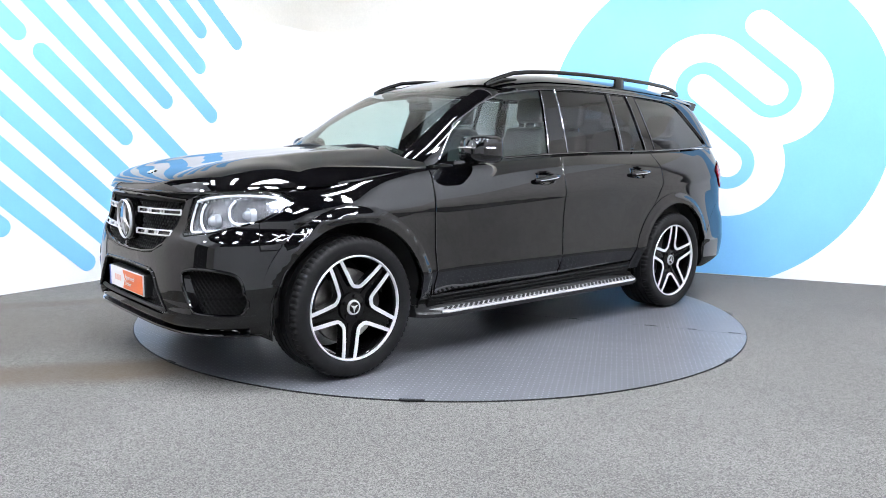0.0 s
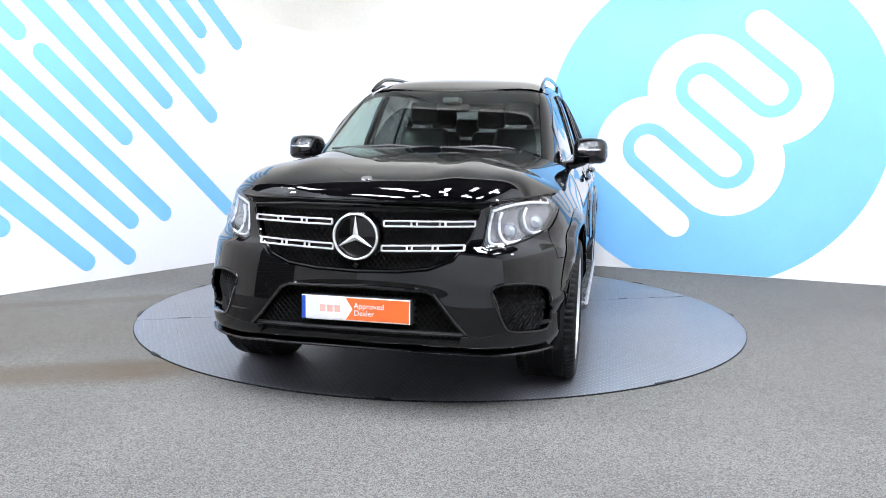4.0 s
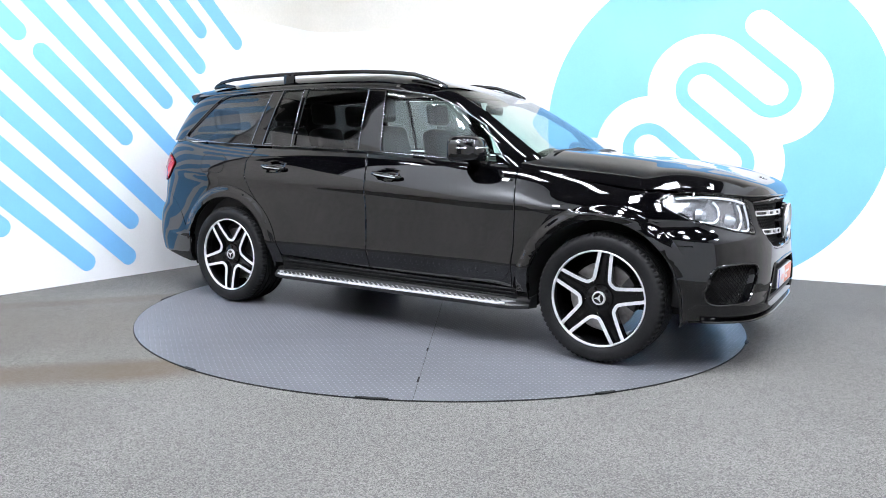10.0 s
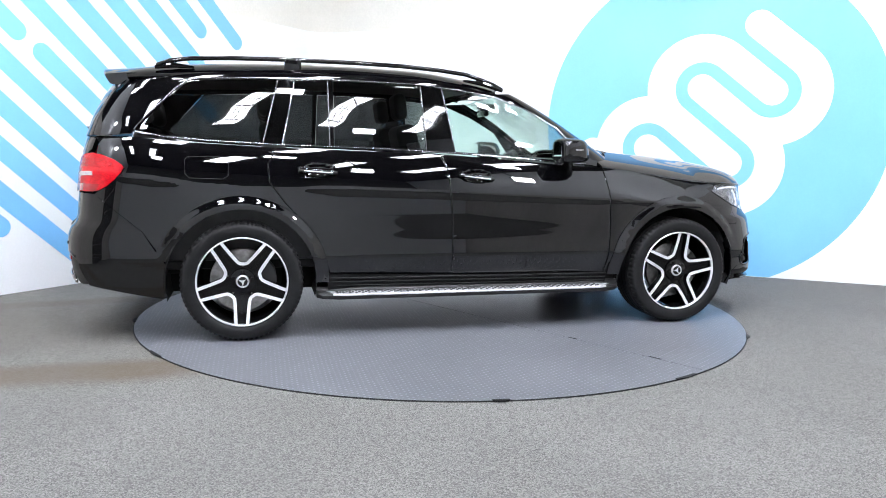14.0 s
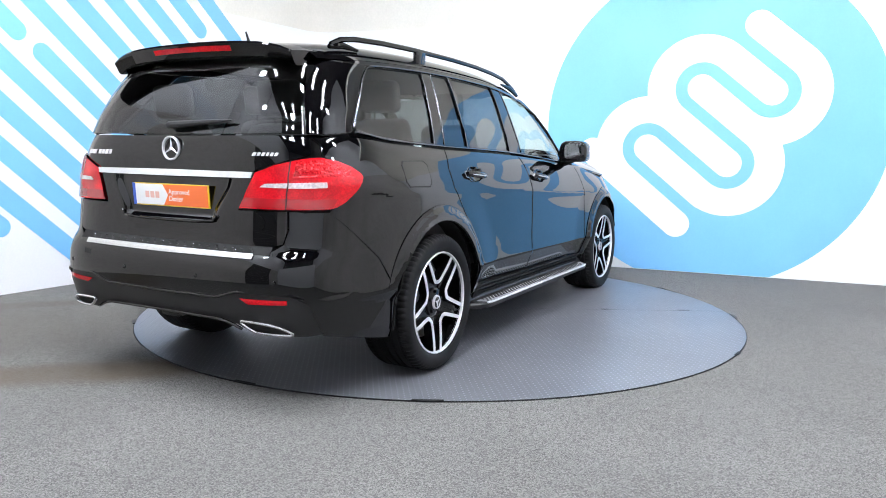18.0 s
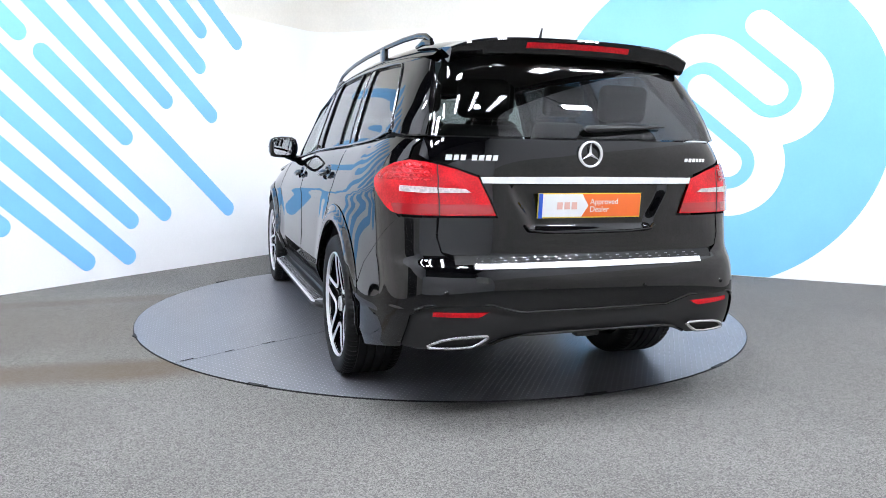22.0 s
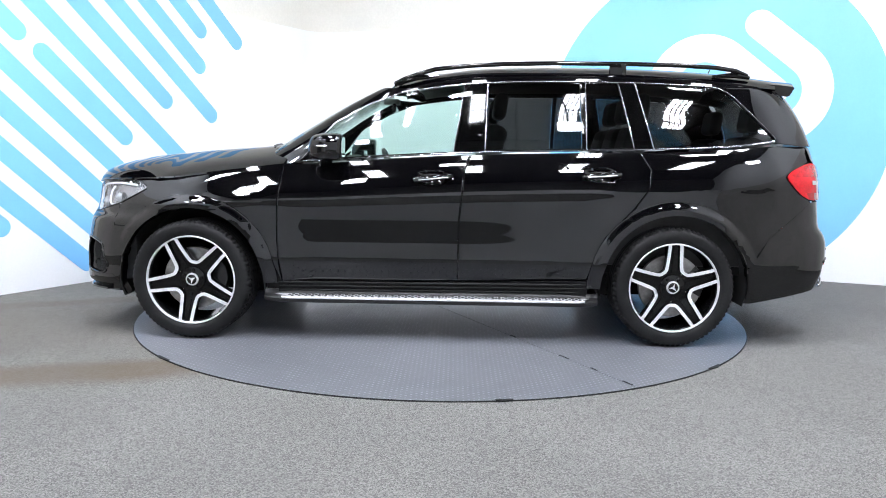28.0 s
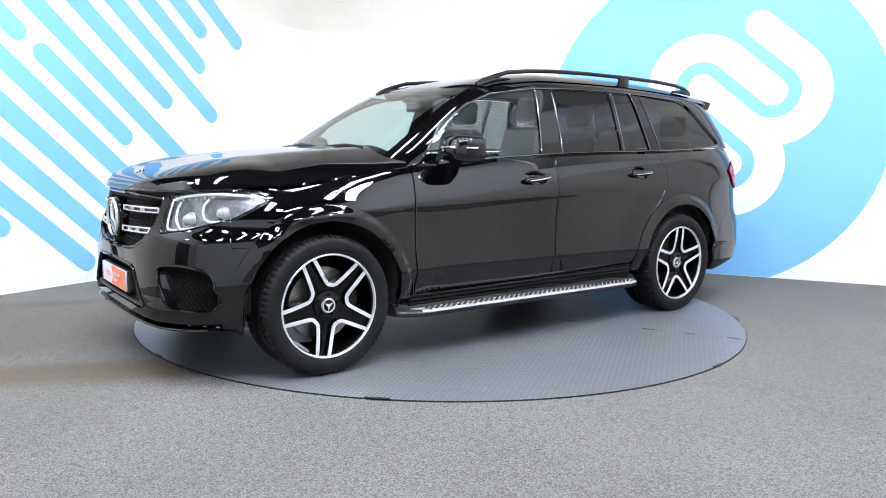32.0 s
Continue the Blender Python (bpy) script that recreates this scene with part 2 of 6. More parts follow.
def part(name, bm, material, parent, label="", smooth=True, auto=True):
    """One mesh object under a thing or under a part."""
    ob = add_mesh(name, bm, material, parent, label, smooth)
    if smooth and auto:
        sharp(ob.data)
    return ob


def sharp(me, degrees=35):
    bm = bmesh.new()
    bm.from_mesh(me)
    for e in bm.edges:
        if len(e.link_faces) == 2:
            e.smooth = e.calc_face_angle(0) < radians(degrees)
    bm.to_mesh(me)
    bm.free()


def box(x0, x1, y0, y1, z0, z1, bevel=0.0, segments=2, bm=None):
    one = bmesh.new()
    bmesh.ops.create_cube(one, size=1)
    for v in one.verts:
        v.co = Vector(((x0 + x1) / 2 + v.co.x * (x1 - x0), (y0 + y1) / 2 + v.co.y * (y1 - y0), (z0 + z1) / 2 + v.co.z * (z1 - z0)))
    if bevel:
        bmesh.ops.bevel(one, geom=one.edges[:], offset=bevel, segments=segments, affect="EDGES", profile=0.5)
    if bm is None:
        return one
    return merge(bm, one)


def merge(bm, one, m=None):
    if m is not None:
        bmesh.ops.transform(one, matrix=m, verts=one.verts[:])
    me = bpy.data.meshes.new("tmp")
    one.to_mesh(me)
    one.free()
    bm.from_mesh(me)
    bpy.data.meshes.remove(me)
    return bm


def lathe(profile, steps=64, axis="y", wave=None):
    """Turns a profile of (radius, along) round an axis."""
    bm = bmesh.new()
    rings = []
    for i in range(steps):
        a = 2 * math.pi * i / steps
        ring = []
        for j, (r, h) in enumerate(profile):
            if wave:
                r = wave(i, j, r)
            p = (r * math.cos(a), h, r * math.sin(a)) if axis == "y" else (r * math.cos(a), r * math.sin(a), h)
            ring.append(bm.verts.new(p))
        rings.append(ring)
    for i in range(steps):
        a, b = rings[i], rings[(i + 1) % steps]
        for j in range(len(profile) - 1):
            bm.faces.new((a[j], a[j + 1], b[j + 1], b[j]))
    bmesh.ops.remove_doubles(bm, verts=bm.verts[:], dist=1e-6)
    bmesh.ops.recalc_face_normals(bm, faces=bm.faces[:])
    return bm


def tube(points, radius, steps=10, flat=1.0, closed=False, caps=True):
    """A round or flattened bar along a line of points; radius may be a list."""
    bm = bmesh.new()
    pts = [Vector(p) for p in points]
    n = len(pts)
    rad = radius if isinstance(radius, (list, tuple)) else [radius] * n
    rings = []
    for i, p in enumerate(pts):
        a, b = (pts[i - 1], pts[(i + 1) % n]) if closed else (pts[max(i - 1, 0)], pts[min(i + 1, n - 1)])
        d = (b - a).normalized()
        up = Vector((0, 0, 1)) if abs(d.z) < 0.95 else Vector((0, 1, 0))
        s = d.cross(up).normalized()
        u = s.cross(d)
        rings.append([bm.verts.new(p + s * math.cos(2 * math.pi * k / steps) * rad[i] + u * math.sin(2 * math.pi * k / steps) * rad[i] * flat) for k in range(steps)])
    for i in range(n if closed else n - 1):
        a, b = rings[i], rings[(i + 1) % n]
        for k in range(steps):
            bm.faces.new((a[k], a[(k + 1) % steps], b[(k + 1) % steps], b[k]))
    if caps and not closed:
        bm.faces.new(rings[0])
        bm.faces.new(rings[-1])
    bmesh.ops.recalc_face_normals(bm, faces=bm.faces[:])
    return bm


def slab(outline, place, thick, bevel=0.0):
    """A plate from a 2D outline; place(a, b, depth) gives the point. Its face lies at depth 0, its back at -thick."""
    bm = bmesh.new()
    top = [bm.verts.new(place(a, b, 0.0)) for a, b in outline]
    low = [bm.verts.new(place(a, b, -thick)) for a, b in outline]
    bm.faces.new(top)
    bm.faces.new(low[::-1])
    n = len(top)
    for i in range(n):
        bm.faces.new((top[i], low[i], low[(i + 1) % n], top[(i + 1) % n]))
    bmesh.ops.recalc_face_normals(bm, faces=bm.faces[:])
    if bevel:
        edges = [e for e in bm.edges if all(v in set(top) for v in e.verts)]
        bmesh.ops.bevel(bm, geom=edges, offset=bevel, segments=2, affect="EDGES", profile=0.5)
    return bm


def curve(table, x):
    """Smooth reading of a table of (x, value)."""
    if x <= table[0][0]:
        return table[0][1]
    if x >= table[-1][0]:
        return table[-1][1]
    for i in range(len(table) - 1):
        if x <= table[i + 1][0]:
            x0, y0 = table[i]
            x1, y1 = table[i + 1]
            xa, ya = table[i - 1] if i else (2 * x0 - x1, 2 * y0 - y1)
            xb, yb = table[i + 2] if i + 2 < len(table) else (2 * x1 - x0, 2 * y1 - y0)
            h = x1 - x0
            m0 = (y1 - ya) / (x1 - xa) * h
            m1 = (yb - y0) / (xb - x0) * h
            t = (x - x0) / h
            return y0 * (2 * t ** 3 - 3 * t * t + 1) + m0 * (t ** 3 - 2 * t * t + t) + y1 * (3 * t * t - 2 * t ** 3) + m1 * (t ** 3 - t * t)
    return table[-1][1]


def smooth01(a, b, x):
    t = min(max((x - a) / (b - a), 0), 1)
    return t * t * (3 - 2 * t)


# ---- the hall ----
CORNER = Vector((-1.559, 3.685))
U_RIGHT = Vector((0.929, -0.371)).normalized()    # along the right-hand display wall
U_LEFT = Vector((-0.515, -0.857)).normalized()    # along the left-hand display wall
N_RIGHT = Vector((-0.371, -0.929)).normalized()   # into the room
N_LEFT = Vector((0.857, -0.515)).normalized()
COVE_Z, COVE_R, FILLET = 2.66, 1.5, 0.30


def bent(z, d):
    """Follows the wall up into its cove: depth into the room and height."""
    if z <= COVE_Z:
        return d, z
    a = (z - COVE_Z) / COVE_R
    return COVE_R - (COVE_R - d) * math.cos(a), COVE_Z + (COVE_R - d) * math.sin(a)


def on_right(a, z, d=0.0):
    d, z = bent(z, d)
    p = CORNER + U_RIGHT * a + N_RIGHT * d
    return Vector((p.x, p.y, z))


def on_left(a, z, d=0.0):
    d, z = bent(z, d)
    p = CORNER + U_LEFT * a + N_LEFT * d
    return Vector((p.x, p.y, z))


def hall():
    floor = add_mesh("floor", box(-9, 11, -11, 6, -0.1, 0, bm=None), CARPET, smooth=False)
    tagged(floor, "speckled grey carpet floor with brown tyre tracks", "floor", kind="structure")
    # the display wall: plan of left wall, rounded corner and right wall
    plan = [CORNER + U_LEFT * 4.25]
    half = math.acos(max(-1, min(1, U_LEFT.dot(U_RIGHT)))) / 2
    back = FILLET / math.tan(half)
    mid = CORNER + (U_LEFT + U_RIGHT).normalized() * (FILLET / math.sin(half))
    a0 = CORNER + U_LEFT * back - mid
    a1 = CORNER + U_RIGHT * back - mid
    t0, t1 = math.atan2(a0.y, a0.x), math.atan2(a1.y, a1.x)
    while t1 - t0 > math.pi:
        t1 -= 2 * math.pi
    while t1 - t0 < -math.pi:
        t1 += 2 * math.pi
    arc = [mid + Vector((math.cos(t0 + (t1 - t0) * i / 12), math.sin(t0 + (t1 - t0) * i / 12))) * FILLET for i in range(13)]
    plan += arc + [CORNER + U_RIGHT * 9.6]
    ins = [N_LEFT] + [(mid - p).normalized() for p in arc] + [N_RIGHT]

    def shell(name, section, material, label, category):
        bm = bmesh.new()
        rows = [[bm.verts.new((*(p + n * d), z)) for d, z in section] for p, n in zip(plan, ins)]
        for r, s in zip(rows, rows[1:]):
            for i in range(len(section)):
                j = (i + 1) % len(section)
                bm.faces.new((r[i], r[j], s[j], s[i]))
        bm.faces.new(rows[0])
        bm.faces.new(rows[-1][::-1])
        bmesh.ops.recalc_face_normals(bm, faces=bm.faces[:])
        ob = add_mesh(name, bm, material)
        sharp(ob.data, 30)
        return tagged(ob, label, category, kind="structure")

    shell("wall_display", [(0, 0), (0, COVE_Z), (-0.12, COVE_Z), (-0.12, 0)], WALL_WHITE, "bright white painted display wall with rounded corner", "wall")
    bend = [(COVE_R * (1 - math.cos(a)), COVE_Z + COVE_R * math.sin(a)) for a in [math.pi / 2 * i / 16 for i in range(17)]]
    top = COVE_Z + COVE_R
    shell("cove", bend + [(1.75, top + 0.01), (1.75, top + 0.12), (-0.12, top + 0.12), (-0.12, COVE_Z)], COVE, "beige curved cove over the display wall", "cove")

    # plain walls and roof that close the hall round the display
    z1 = 7.4
    closing = (("wall_hall_back", (-9.2, 11.2, -11.2, -11, 0, z1)), ("wall_hall_west", (-9.2, -9, -11, 6.2, 0, z1)),
               ("wall_hall_east", (11, 11.2, -11, 6.2, 0, z1)), ("wall_hall_north", (-9, 11, 6, 6.2, 0, z1)))
    for name, b in closing:
        tagged(add_mesh(name, box(*b), HALL_GREY if "back" in name else HALL, smooth=False), "dark grey clad wall of the hall", "wall", kind="structure")
    roof = add_mesh("ceiling", box(-9.2, 11.2, -11.2, 6.2, z1, z1 + 0.15), ROOF, smooth=False)
    tagged(roof, "brown-grey industrial hall roof with light sheets", "ceiling", kind="structure")

    # translucent roof sheets and square flood panels on arms
    first = None
    for x in (-5.7, -3.8, -1.9, 0.0, 1.9, 3.8, 5.7):
        for y0 in (-7.8, -3.4):
            if first is None:
                first = new("roof_light")
                tagged(first, "long white translucent roof light sheet", "roof light", group="roof lights")
                part("sheet", box(-0.17, 0.17, 0, 2.2, -0.03, 0.0), SKYLIGHT, first, smooth=False)
                for k in range(3):
                    part("glazing_bar", box(-0.085 + 0.085 * k - 0.008, -0.085 + 0.085 * k + 0.008, 0, 2.2, -0.05, -0.03), HALL, first, smooth=False)
                for k in range(3):
                    part("purlin", box(-0.17, 0.17, 0.53 + 0.55 * k, 0.57 + 0.55 * k, -0.075, -0.05), HALL, first, smooth=False)
                first.matrix_basis = pose(x, y0, z1 - 0.001)
            else:
                copy_thing(first, pose(x, y0, z1 - 0.001))
    # side walls past the display: unseen, pale below, white above, placed for the car's reflections
    for name, x0, x1, low_end, up_end in (("wall_side_west", -5.0, -4.8, 0.0, -1.5), ("wall_side_east", 5.1, 5.3, 0.9, 0.9)):
        low = add_mesh(name + "_lower", box(x0, x1, -11, low_end, 0, 3.1), HALL_SIDE, smooth=False)
        tagged(low, "pale lower part of the hall's side wall", "wall", kind="structure")
        up = add_mesh(name + "_upper", box(x0, x1, -11, up_end, 3.1, z1), WALL_WHITE, smooth=False)
        tagged(up, "white cladding on the hall's side wall", "wall", kind="structure")
    # dark slats added out of view to darken what the car's flank reflects
    door = new("roller_door")
    tagged(door, "dark grey slatted screen added to darken reflections", "roller door")
    for k in range(16):
        part("slat", box(-4.795, -4.77, -7.1, -4.6, 0.19 * k + 0.004, 0.19 * k + 0.186, 0.004, 1), HALL_GREY, door, smooth=False)
    # added out of view: fills a gap that reflected black in the flank
    end = add_mesh("wall_side_filler", box(-4.8, -3.80, -0.12, 0.0, 0, 3.1), HALL_SIDE, smooth=False)
    tagged(end, "pale filler wall added out of view beside the display", "wall", kind="structure")
    back = add_mesh("wall_partition", box(-4.75, 5.05, -9.6, -9.4, 0, 4.2), WALL_WHITE, smooth=False)
    tagged(back, "plain white partition wall facing the turntable", "wall", kind="structure")
    for x, y in ((-4.4, -4.2), (-1.7, -5.4), (1.5, -5.2), (4.0, -4.4), (-3.3, -2.4), (-0.2, -3.4), (2.7, -2.4)):
        flood_lamp(x, y, 4.9, z1)


def flood_lamp(x, y, z, roof_z):
    lamp = new("flood_lamp")
    tagged(lamp, "square white flood lamp on a dark roof pole", "lamp", group="flood lamps")
    aim = look((0, 0, 0), (-x * 0.55, 2.6 - y, 1.6 - z))
    for name, bm, material in (("panel", box(-0.17, 0.17, -0.17, 0.17, -0.02, 0.0, 0.004), FLOOD), ("housing", box(-0.19, 0.19, -0.19, 0.19, 0.001, 0.07, 0.01), SATIN_BLACK)):
        bmesh.ops.transform(bm, matrix=aim, verts=bm.verts[:])
        part(name, bm, material, lamp, smooth=False)
    part("pole", tube([(0, -0.03, 0.05), (0, -0.03, 0.6), (0, -0.03, roof_z - z + 0.01)], 0.02), SATIN_BLACK, lamp)
    lamp.matrix_basis = pose(x, y, z)


def mural():
    """Cyan vinyl shapes on the two display walls."""
    # left wall: bars with round ends, all at one slant
    slope = math.radians(41.6)
    d = Vector((-math.cos(slope), -math.sin(slope)))   # downwards, towards the corner
    bars = [((1.37, 2.375), 1.5, 0.083), ((1.86, 2.43), 1.3, 0.083), ((1.885, 2.07), 1.6, 0.083), ((1.745, 1.575), 2.3, 0.083), ((2.315, 1.69), 1.9, 0.083),
            ((2.79, 1.325), 1.02, 0.083), ((1.54, 0.58), 3.6, 0.083), ((2.375, 0.58), 3.4, 0.083), ((2.76, 0.53), 3.4, 0.083), ((2.805, 0.19), 3.4, 0.083),
            ((3.235, 0.185), 3.2, 0.083), ((3.76, 2.16), 1.2, 0.083), ((3.985, 0.56), 2.6, 0.083)]
    for (a, z), length, r in bars:
        length = min(length, (COVE_Z + 0.4 - z) / math.sin(slope), (4.16 - a) / math.cos(slope))
        n, bm = 44, bmesh.new()
        side = Vector((-d.y, d.x))
        rows = []
        for i in range(n + 1):
            # finer steps in the round ends
            k = -r * math.cos(math.pi * i / 20) if i <= 10 else (length + r * math.sin(math.pi * (i - n + 10) / 20) if i >= n - 10 else length * (i - 10) / (n - 20))
            w = math.sqrt(max(r * r - min(k, 0) ** 2, 0)) if k < 0 else (math.sqrt(max(r * r - (k - length) ** 2, 0)) if k > length else r)
            c = Vector((a, z)) - d * k
            rows.append([bm.verts.new(on_left(*(c + side * (w * t + 1e-5 * t)), 0.003)) for t in (-1, -0.5, 0, 0.5, 1)])
        for q, t in zip(rows, rows[1:]):
            for k in range(4):
                bm.faces.new((q[k], q[k + 1], t[k + 1], t[k]))
        bmesh.ops.recalc_face_normals(bm, faces=bm.faces[:])
        tagged(add_mesh("wall_stripe", bm, VINYL, smooth=False), "pale cyan vinyl stripe with round ends on white wall", "wall decal", group="wall stripes", kind="structure")
    # right wall: a round field with a white winding figure left open in it
    centre, radius = (4.61, 1.538), 1.675

    s = 0.40
    dg = Vector((math.cos(radians(140)), math.sin(radians(140))))   # along the bars, upwards towards the corner
    pg = Vector((-dg.y, dg.x))
    if pg.x < 0:
        pg = -pg
    o = Vector((4.343, 0.507))
    tops = (1.18, 0.76, 0.76, 0.76, 0.76, 0.76)
    ends = (0.0, 0.0, 0.05, 0.0, 0.22, 0.22)
    w = 0.14

    def bar(p, a, b):
        h = max(0.0, min(1.0, (p - a).dot(b - a) / max((b - a).length_squared, 1e-9)))
        return (p - a - (b - a) * h).length

    lines = [(o + pg * (s * i) + dg * tops[i], o + pg * (s * i) + dg * ends[i]) for i in range(6)]

    def turn(p, c, way):
        q = p - c
        if q.dot(dg) * way < 0:
            return 9.0
        return abs(q.length - s)

    def inside(x, z):
        p = Vector((x, z))
        white = min(bar(p, a, b) for a, b in lines) - w
        for i, way in ((1, 1), (2, -1), (3, 1), (4, -1)):
            c = lines[i][0] if way > 0 else lines[i][1]
            white = min(white, turn(p, c, way) - w)
        disc = (p - Vector(centre)).length - radius
        return max(disc, -white, p.y - COVE_Z - 0.4, 0.004 - p.y)   # below zero: cyan

    bm = bmesh.new()
    step = 0.022
    nx, nz = int(2 * radius / step) + 3, int(3.1 / step) + 3
    x0, z0 = centre[0] - radius - step, -step
    val = [[inside(x0 + i * step, z0 + j * step) for j in range(nz)] for i in range(nx)]
    verts = {}

    def vert(x, z):
        key = (round(x, 5), round(z, 5))
        if key not in verts:
            verts[key] = bm.verts.new(on_right(x, z, 0.003))
        return verts[key]

    for i in range(nx - 1):
        for j in range(nz - 1):
            c4 = [(i, j), (i + 1, j), (i + 1, j + 1), (i, j + 1)]
            f = [val[a][b] for a, b in c4]
            if min(f) >= 0:
                continue
            poly = []
            for k in range(4):
                (a, b), (c, e) = c4[k], c4[(k + 1) % 4]
                fa, fb = f[k], f[(k + 1) % 4]
                if fa < 0:
                    poly.append(vert(x0 + a * step, z0 + b * step))
                if (fa < 0) != (fb < 0):
                    t = fa / (fa - fb)
                    poly.append(vert(x0 + (a + (c - a) * t) * step, z0 + (b + (e - b) * t) * step))
            poly = [v for k, v in enumerate(poly) if v is not poly[k - 1]]
            if len(poly) > 2:
                try:
                    bm.faces.new(poly)
                except ValueError:
                    pass
    bmesh.ops.recalc_face_normals(bm, faces=bm.faces[:])
    tagged(add_mesh("wall_roundel", bm, VINYL, smooth=False), "large round cyan vinyl decal with winding white figure", "wall decal", kind="structure")


def turntable():
    table = new("turntable")
    tagged(table, "round grey painted tread plate turntable set in carpet", "turntable")
    r = 2.246
    cuts = [-9, 0.0, 9]
    seam = radians(118.6)
    along = lambda x, y: (x * math.cos(seam) - y * math.sin(seam), x * math.sin(seam) + y * math.cos(seam))
    # two halves of tread plate with a fine joint between them
    for k in range(2):
        lo, hi = cuts[k] + 0.0025, cuts[k + 1] - 0.0025
        out = []
        for i in range(240):
            a = 2 * math.pi * i / 240
            out.append((r * math.cos(a), min(max(r * math.sin(a), lo), hi)))
        keep = []
        for p in out:
            if lo < p[1] < hi or (abs(p[1] - lo) < 1e-9 or abs(p[1] - hi) < 1e-9):
                if not keep or (abs(p[0] - keep[-1][0]) + abs(p[1] - keep[-1][1])) > 1e-6:
                    keep.append(p)
        clean = []
        for i, p in enumerate(keep):
            a, b = keep[i - 1], keep[(i + 1) % len(keep)]
            if a[1] == p[1] == b[1] and (p[1] == lo or p[1] == hi):
                continue
            clean.append(p)
        part("plate", slab(clean, lambda x, y, h: Vector((*along(x, y), 0.006 + h)), 0.005, 0.001), TREAD, table, smooth=False)
    # narrow slots cut along the joint
    for x, half in ((1.05, 0.03), (1.61, 0.045), (1.89, 0.03), (2.17, 0.04), (-1.3, 0.03), (-1.92, 0.045)):
        part("slot", slab([(x - half, -0.006), (x + half, -0.004), (x + half, 0.005), (x - half, 0.007)], lambda a, b, h: Vector((*along(a, b), 0.0108 + h)), 0.001), DARK, table, smooth=False)
    part("edge_strip", lathe([(r, 0.0), (r, 0.0065), (r + 0.004, 0.005), (r + 0.006, 0.0)], 160, "z"), RUBBER, table, "black rubber edge strip")
    # torn flaps of the rubber edge
    rng = random.Random(4)
    for k in range(9):
        a = 2 * math.pi * (k + rng.random() * 0.6) / 9
        w = rng.uniform(0.03, 0.08)
        out = []
        for i in range(7):
            t = a + (i / 6 - 0.5) * w
            out.append(((r - 0.004) * math.cos(t), (r - 0.004) * math.sin(t)))
        for i in range(6, -1, -1):
            t = a + (i / 6 - 0.5) * w
            q = r + 0.010 + 0.012 * math.sin(math.pi * i / 6) * rng.uniform(0.6, 1.2)
            out.append((q * math.cos(t), q * math.sin(t)))
        part("edge_flap", slab(out, lambda x, y, h: Vector((x, y, 0.012 + h)), 0.004), RUBBER, table, smooth=False)
    return table


# ---- the car: x forwards, y to its left, z up, on the plate at z 0.006 ----
BELT = [(-2.6, 1.33), (-2.15, 1.306), (-1.9, 1.276), (-1.32, 1.25), (-0.75, 1.236), (-0.18, 1.214), (0.4, 1.178), (0.63, 1.16), (0.85, 1.147), (1.1, 1.135),
        (1.37, 1.100), (1.6, 1.066), (1.77, 1.045), (1.9, 1.036), (2.1, 1.030), (2.4, 1.02)]
NOSE = [(0.15, 2.18), (0.24, 2.27), (0.30, 2.345), (0.33, 2.385), (0.36, 2.402), (0.43, 2.402), (0.56, 2.395), (0.66, 2.39), (0.78, 2.375), (0.88, 2.366), (0.95, 2.362), (1.0, 2.350), (1.1, 2.28)]
NOSE_P = [(0.2, 4.6), (0.56, 4.3), (0.70, 4.08), (0.755, 3.92), (0.80, 3.42), (0.85, 3.2), (0.96, 3.3), (1.02, 3.7), (1.1, 3.8)]
STERN = [(0.25, -2.50), (0.35, -2.575), (0.45, -2.618), (0.55, -2.63), (0.66, -2.628), (0.72, -2.608), (0.77, -2.575), (0.85, -2.565), (0.95, -2.555), (1.04, -2.545),
         (1.10, -2.538), (1.2, -2.525), (1.29, -2.505), (1.35, -2.48)]
STERN_P = [(0.3, 5.6), (0.6, 5.6), (0.9, 5.2), (1.1, 5.0), (1.3, 4.8)]
WIDTH = [(0.18, 0.860), (0.30, 0.885), (0.38, 0.908), (0.44, 0.930), (0.48, 0.9455), (0.50, 0.9535), (0.514, 0.9590), (0.525, 0.9605), (0.54, 0.9607), (0.625, 0.956), (0.70, 0.955), (0.78, 0.9552), (0.90, 0.9555), (0.92, 0.9563), (0.945, 0.9592), (0.958, 0.9598),
         (0.985, 0.9545), (1.02, 0.9450), (1.06, 0.9315), (1.10, 0.916), (1.14, 0.897), (1.18, 0.872), (1.22, 0.838), (1.26, 0.80)]
XCF, XCR = 1.15, -1.75
AXLES, HUB_Z = (1.5375, -1.5375), 0.382


def half_width(x, z):
    lift = curve(BELT, x) - 1.22
    w = curve(WIDTH, z - lift * smooth01(0.55, 1.1, z))
    # the flank under the crease fills out towards the rear door and draws in towards the tail
    w += 0.004 * smooth01(-0.2, -1.0, x) * smooth01(0.80, 0.62, z) * smooth01(0.40, 0.50, z)
    w -= 0.030 * smooth01(-1.75, -2.45, x)
    # the bumpers do not tuck in under as the sills do
    w += max(0.0, 0.938 - 0.25 * max(0.0, 0.36 - z) - w) * smooth01(1.88, 2.02, abs(x)) * smooth01(0.56, 0.5, z)
    for ax in AXLES:
        r = math.hypot(x - ax, z - HUB_Z)
        w += 0.016 * smooth01(0.80, 0.52, r) * smooth01(1.05, 0.9, z)
    return w


def squircle(a, p):
    c, s = abs(math.cos(a)), abs(math.sin(a))
    r = (c ** p + s ** p) ** (-1 / p)
    return c * r, s * r


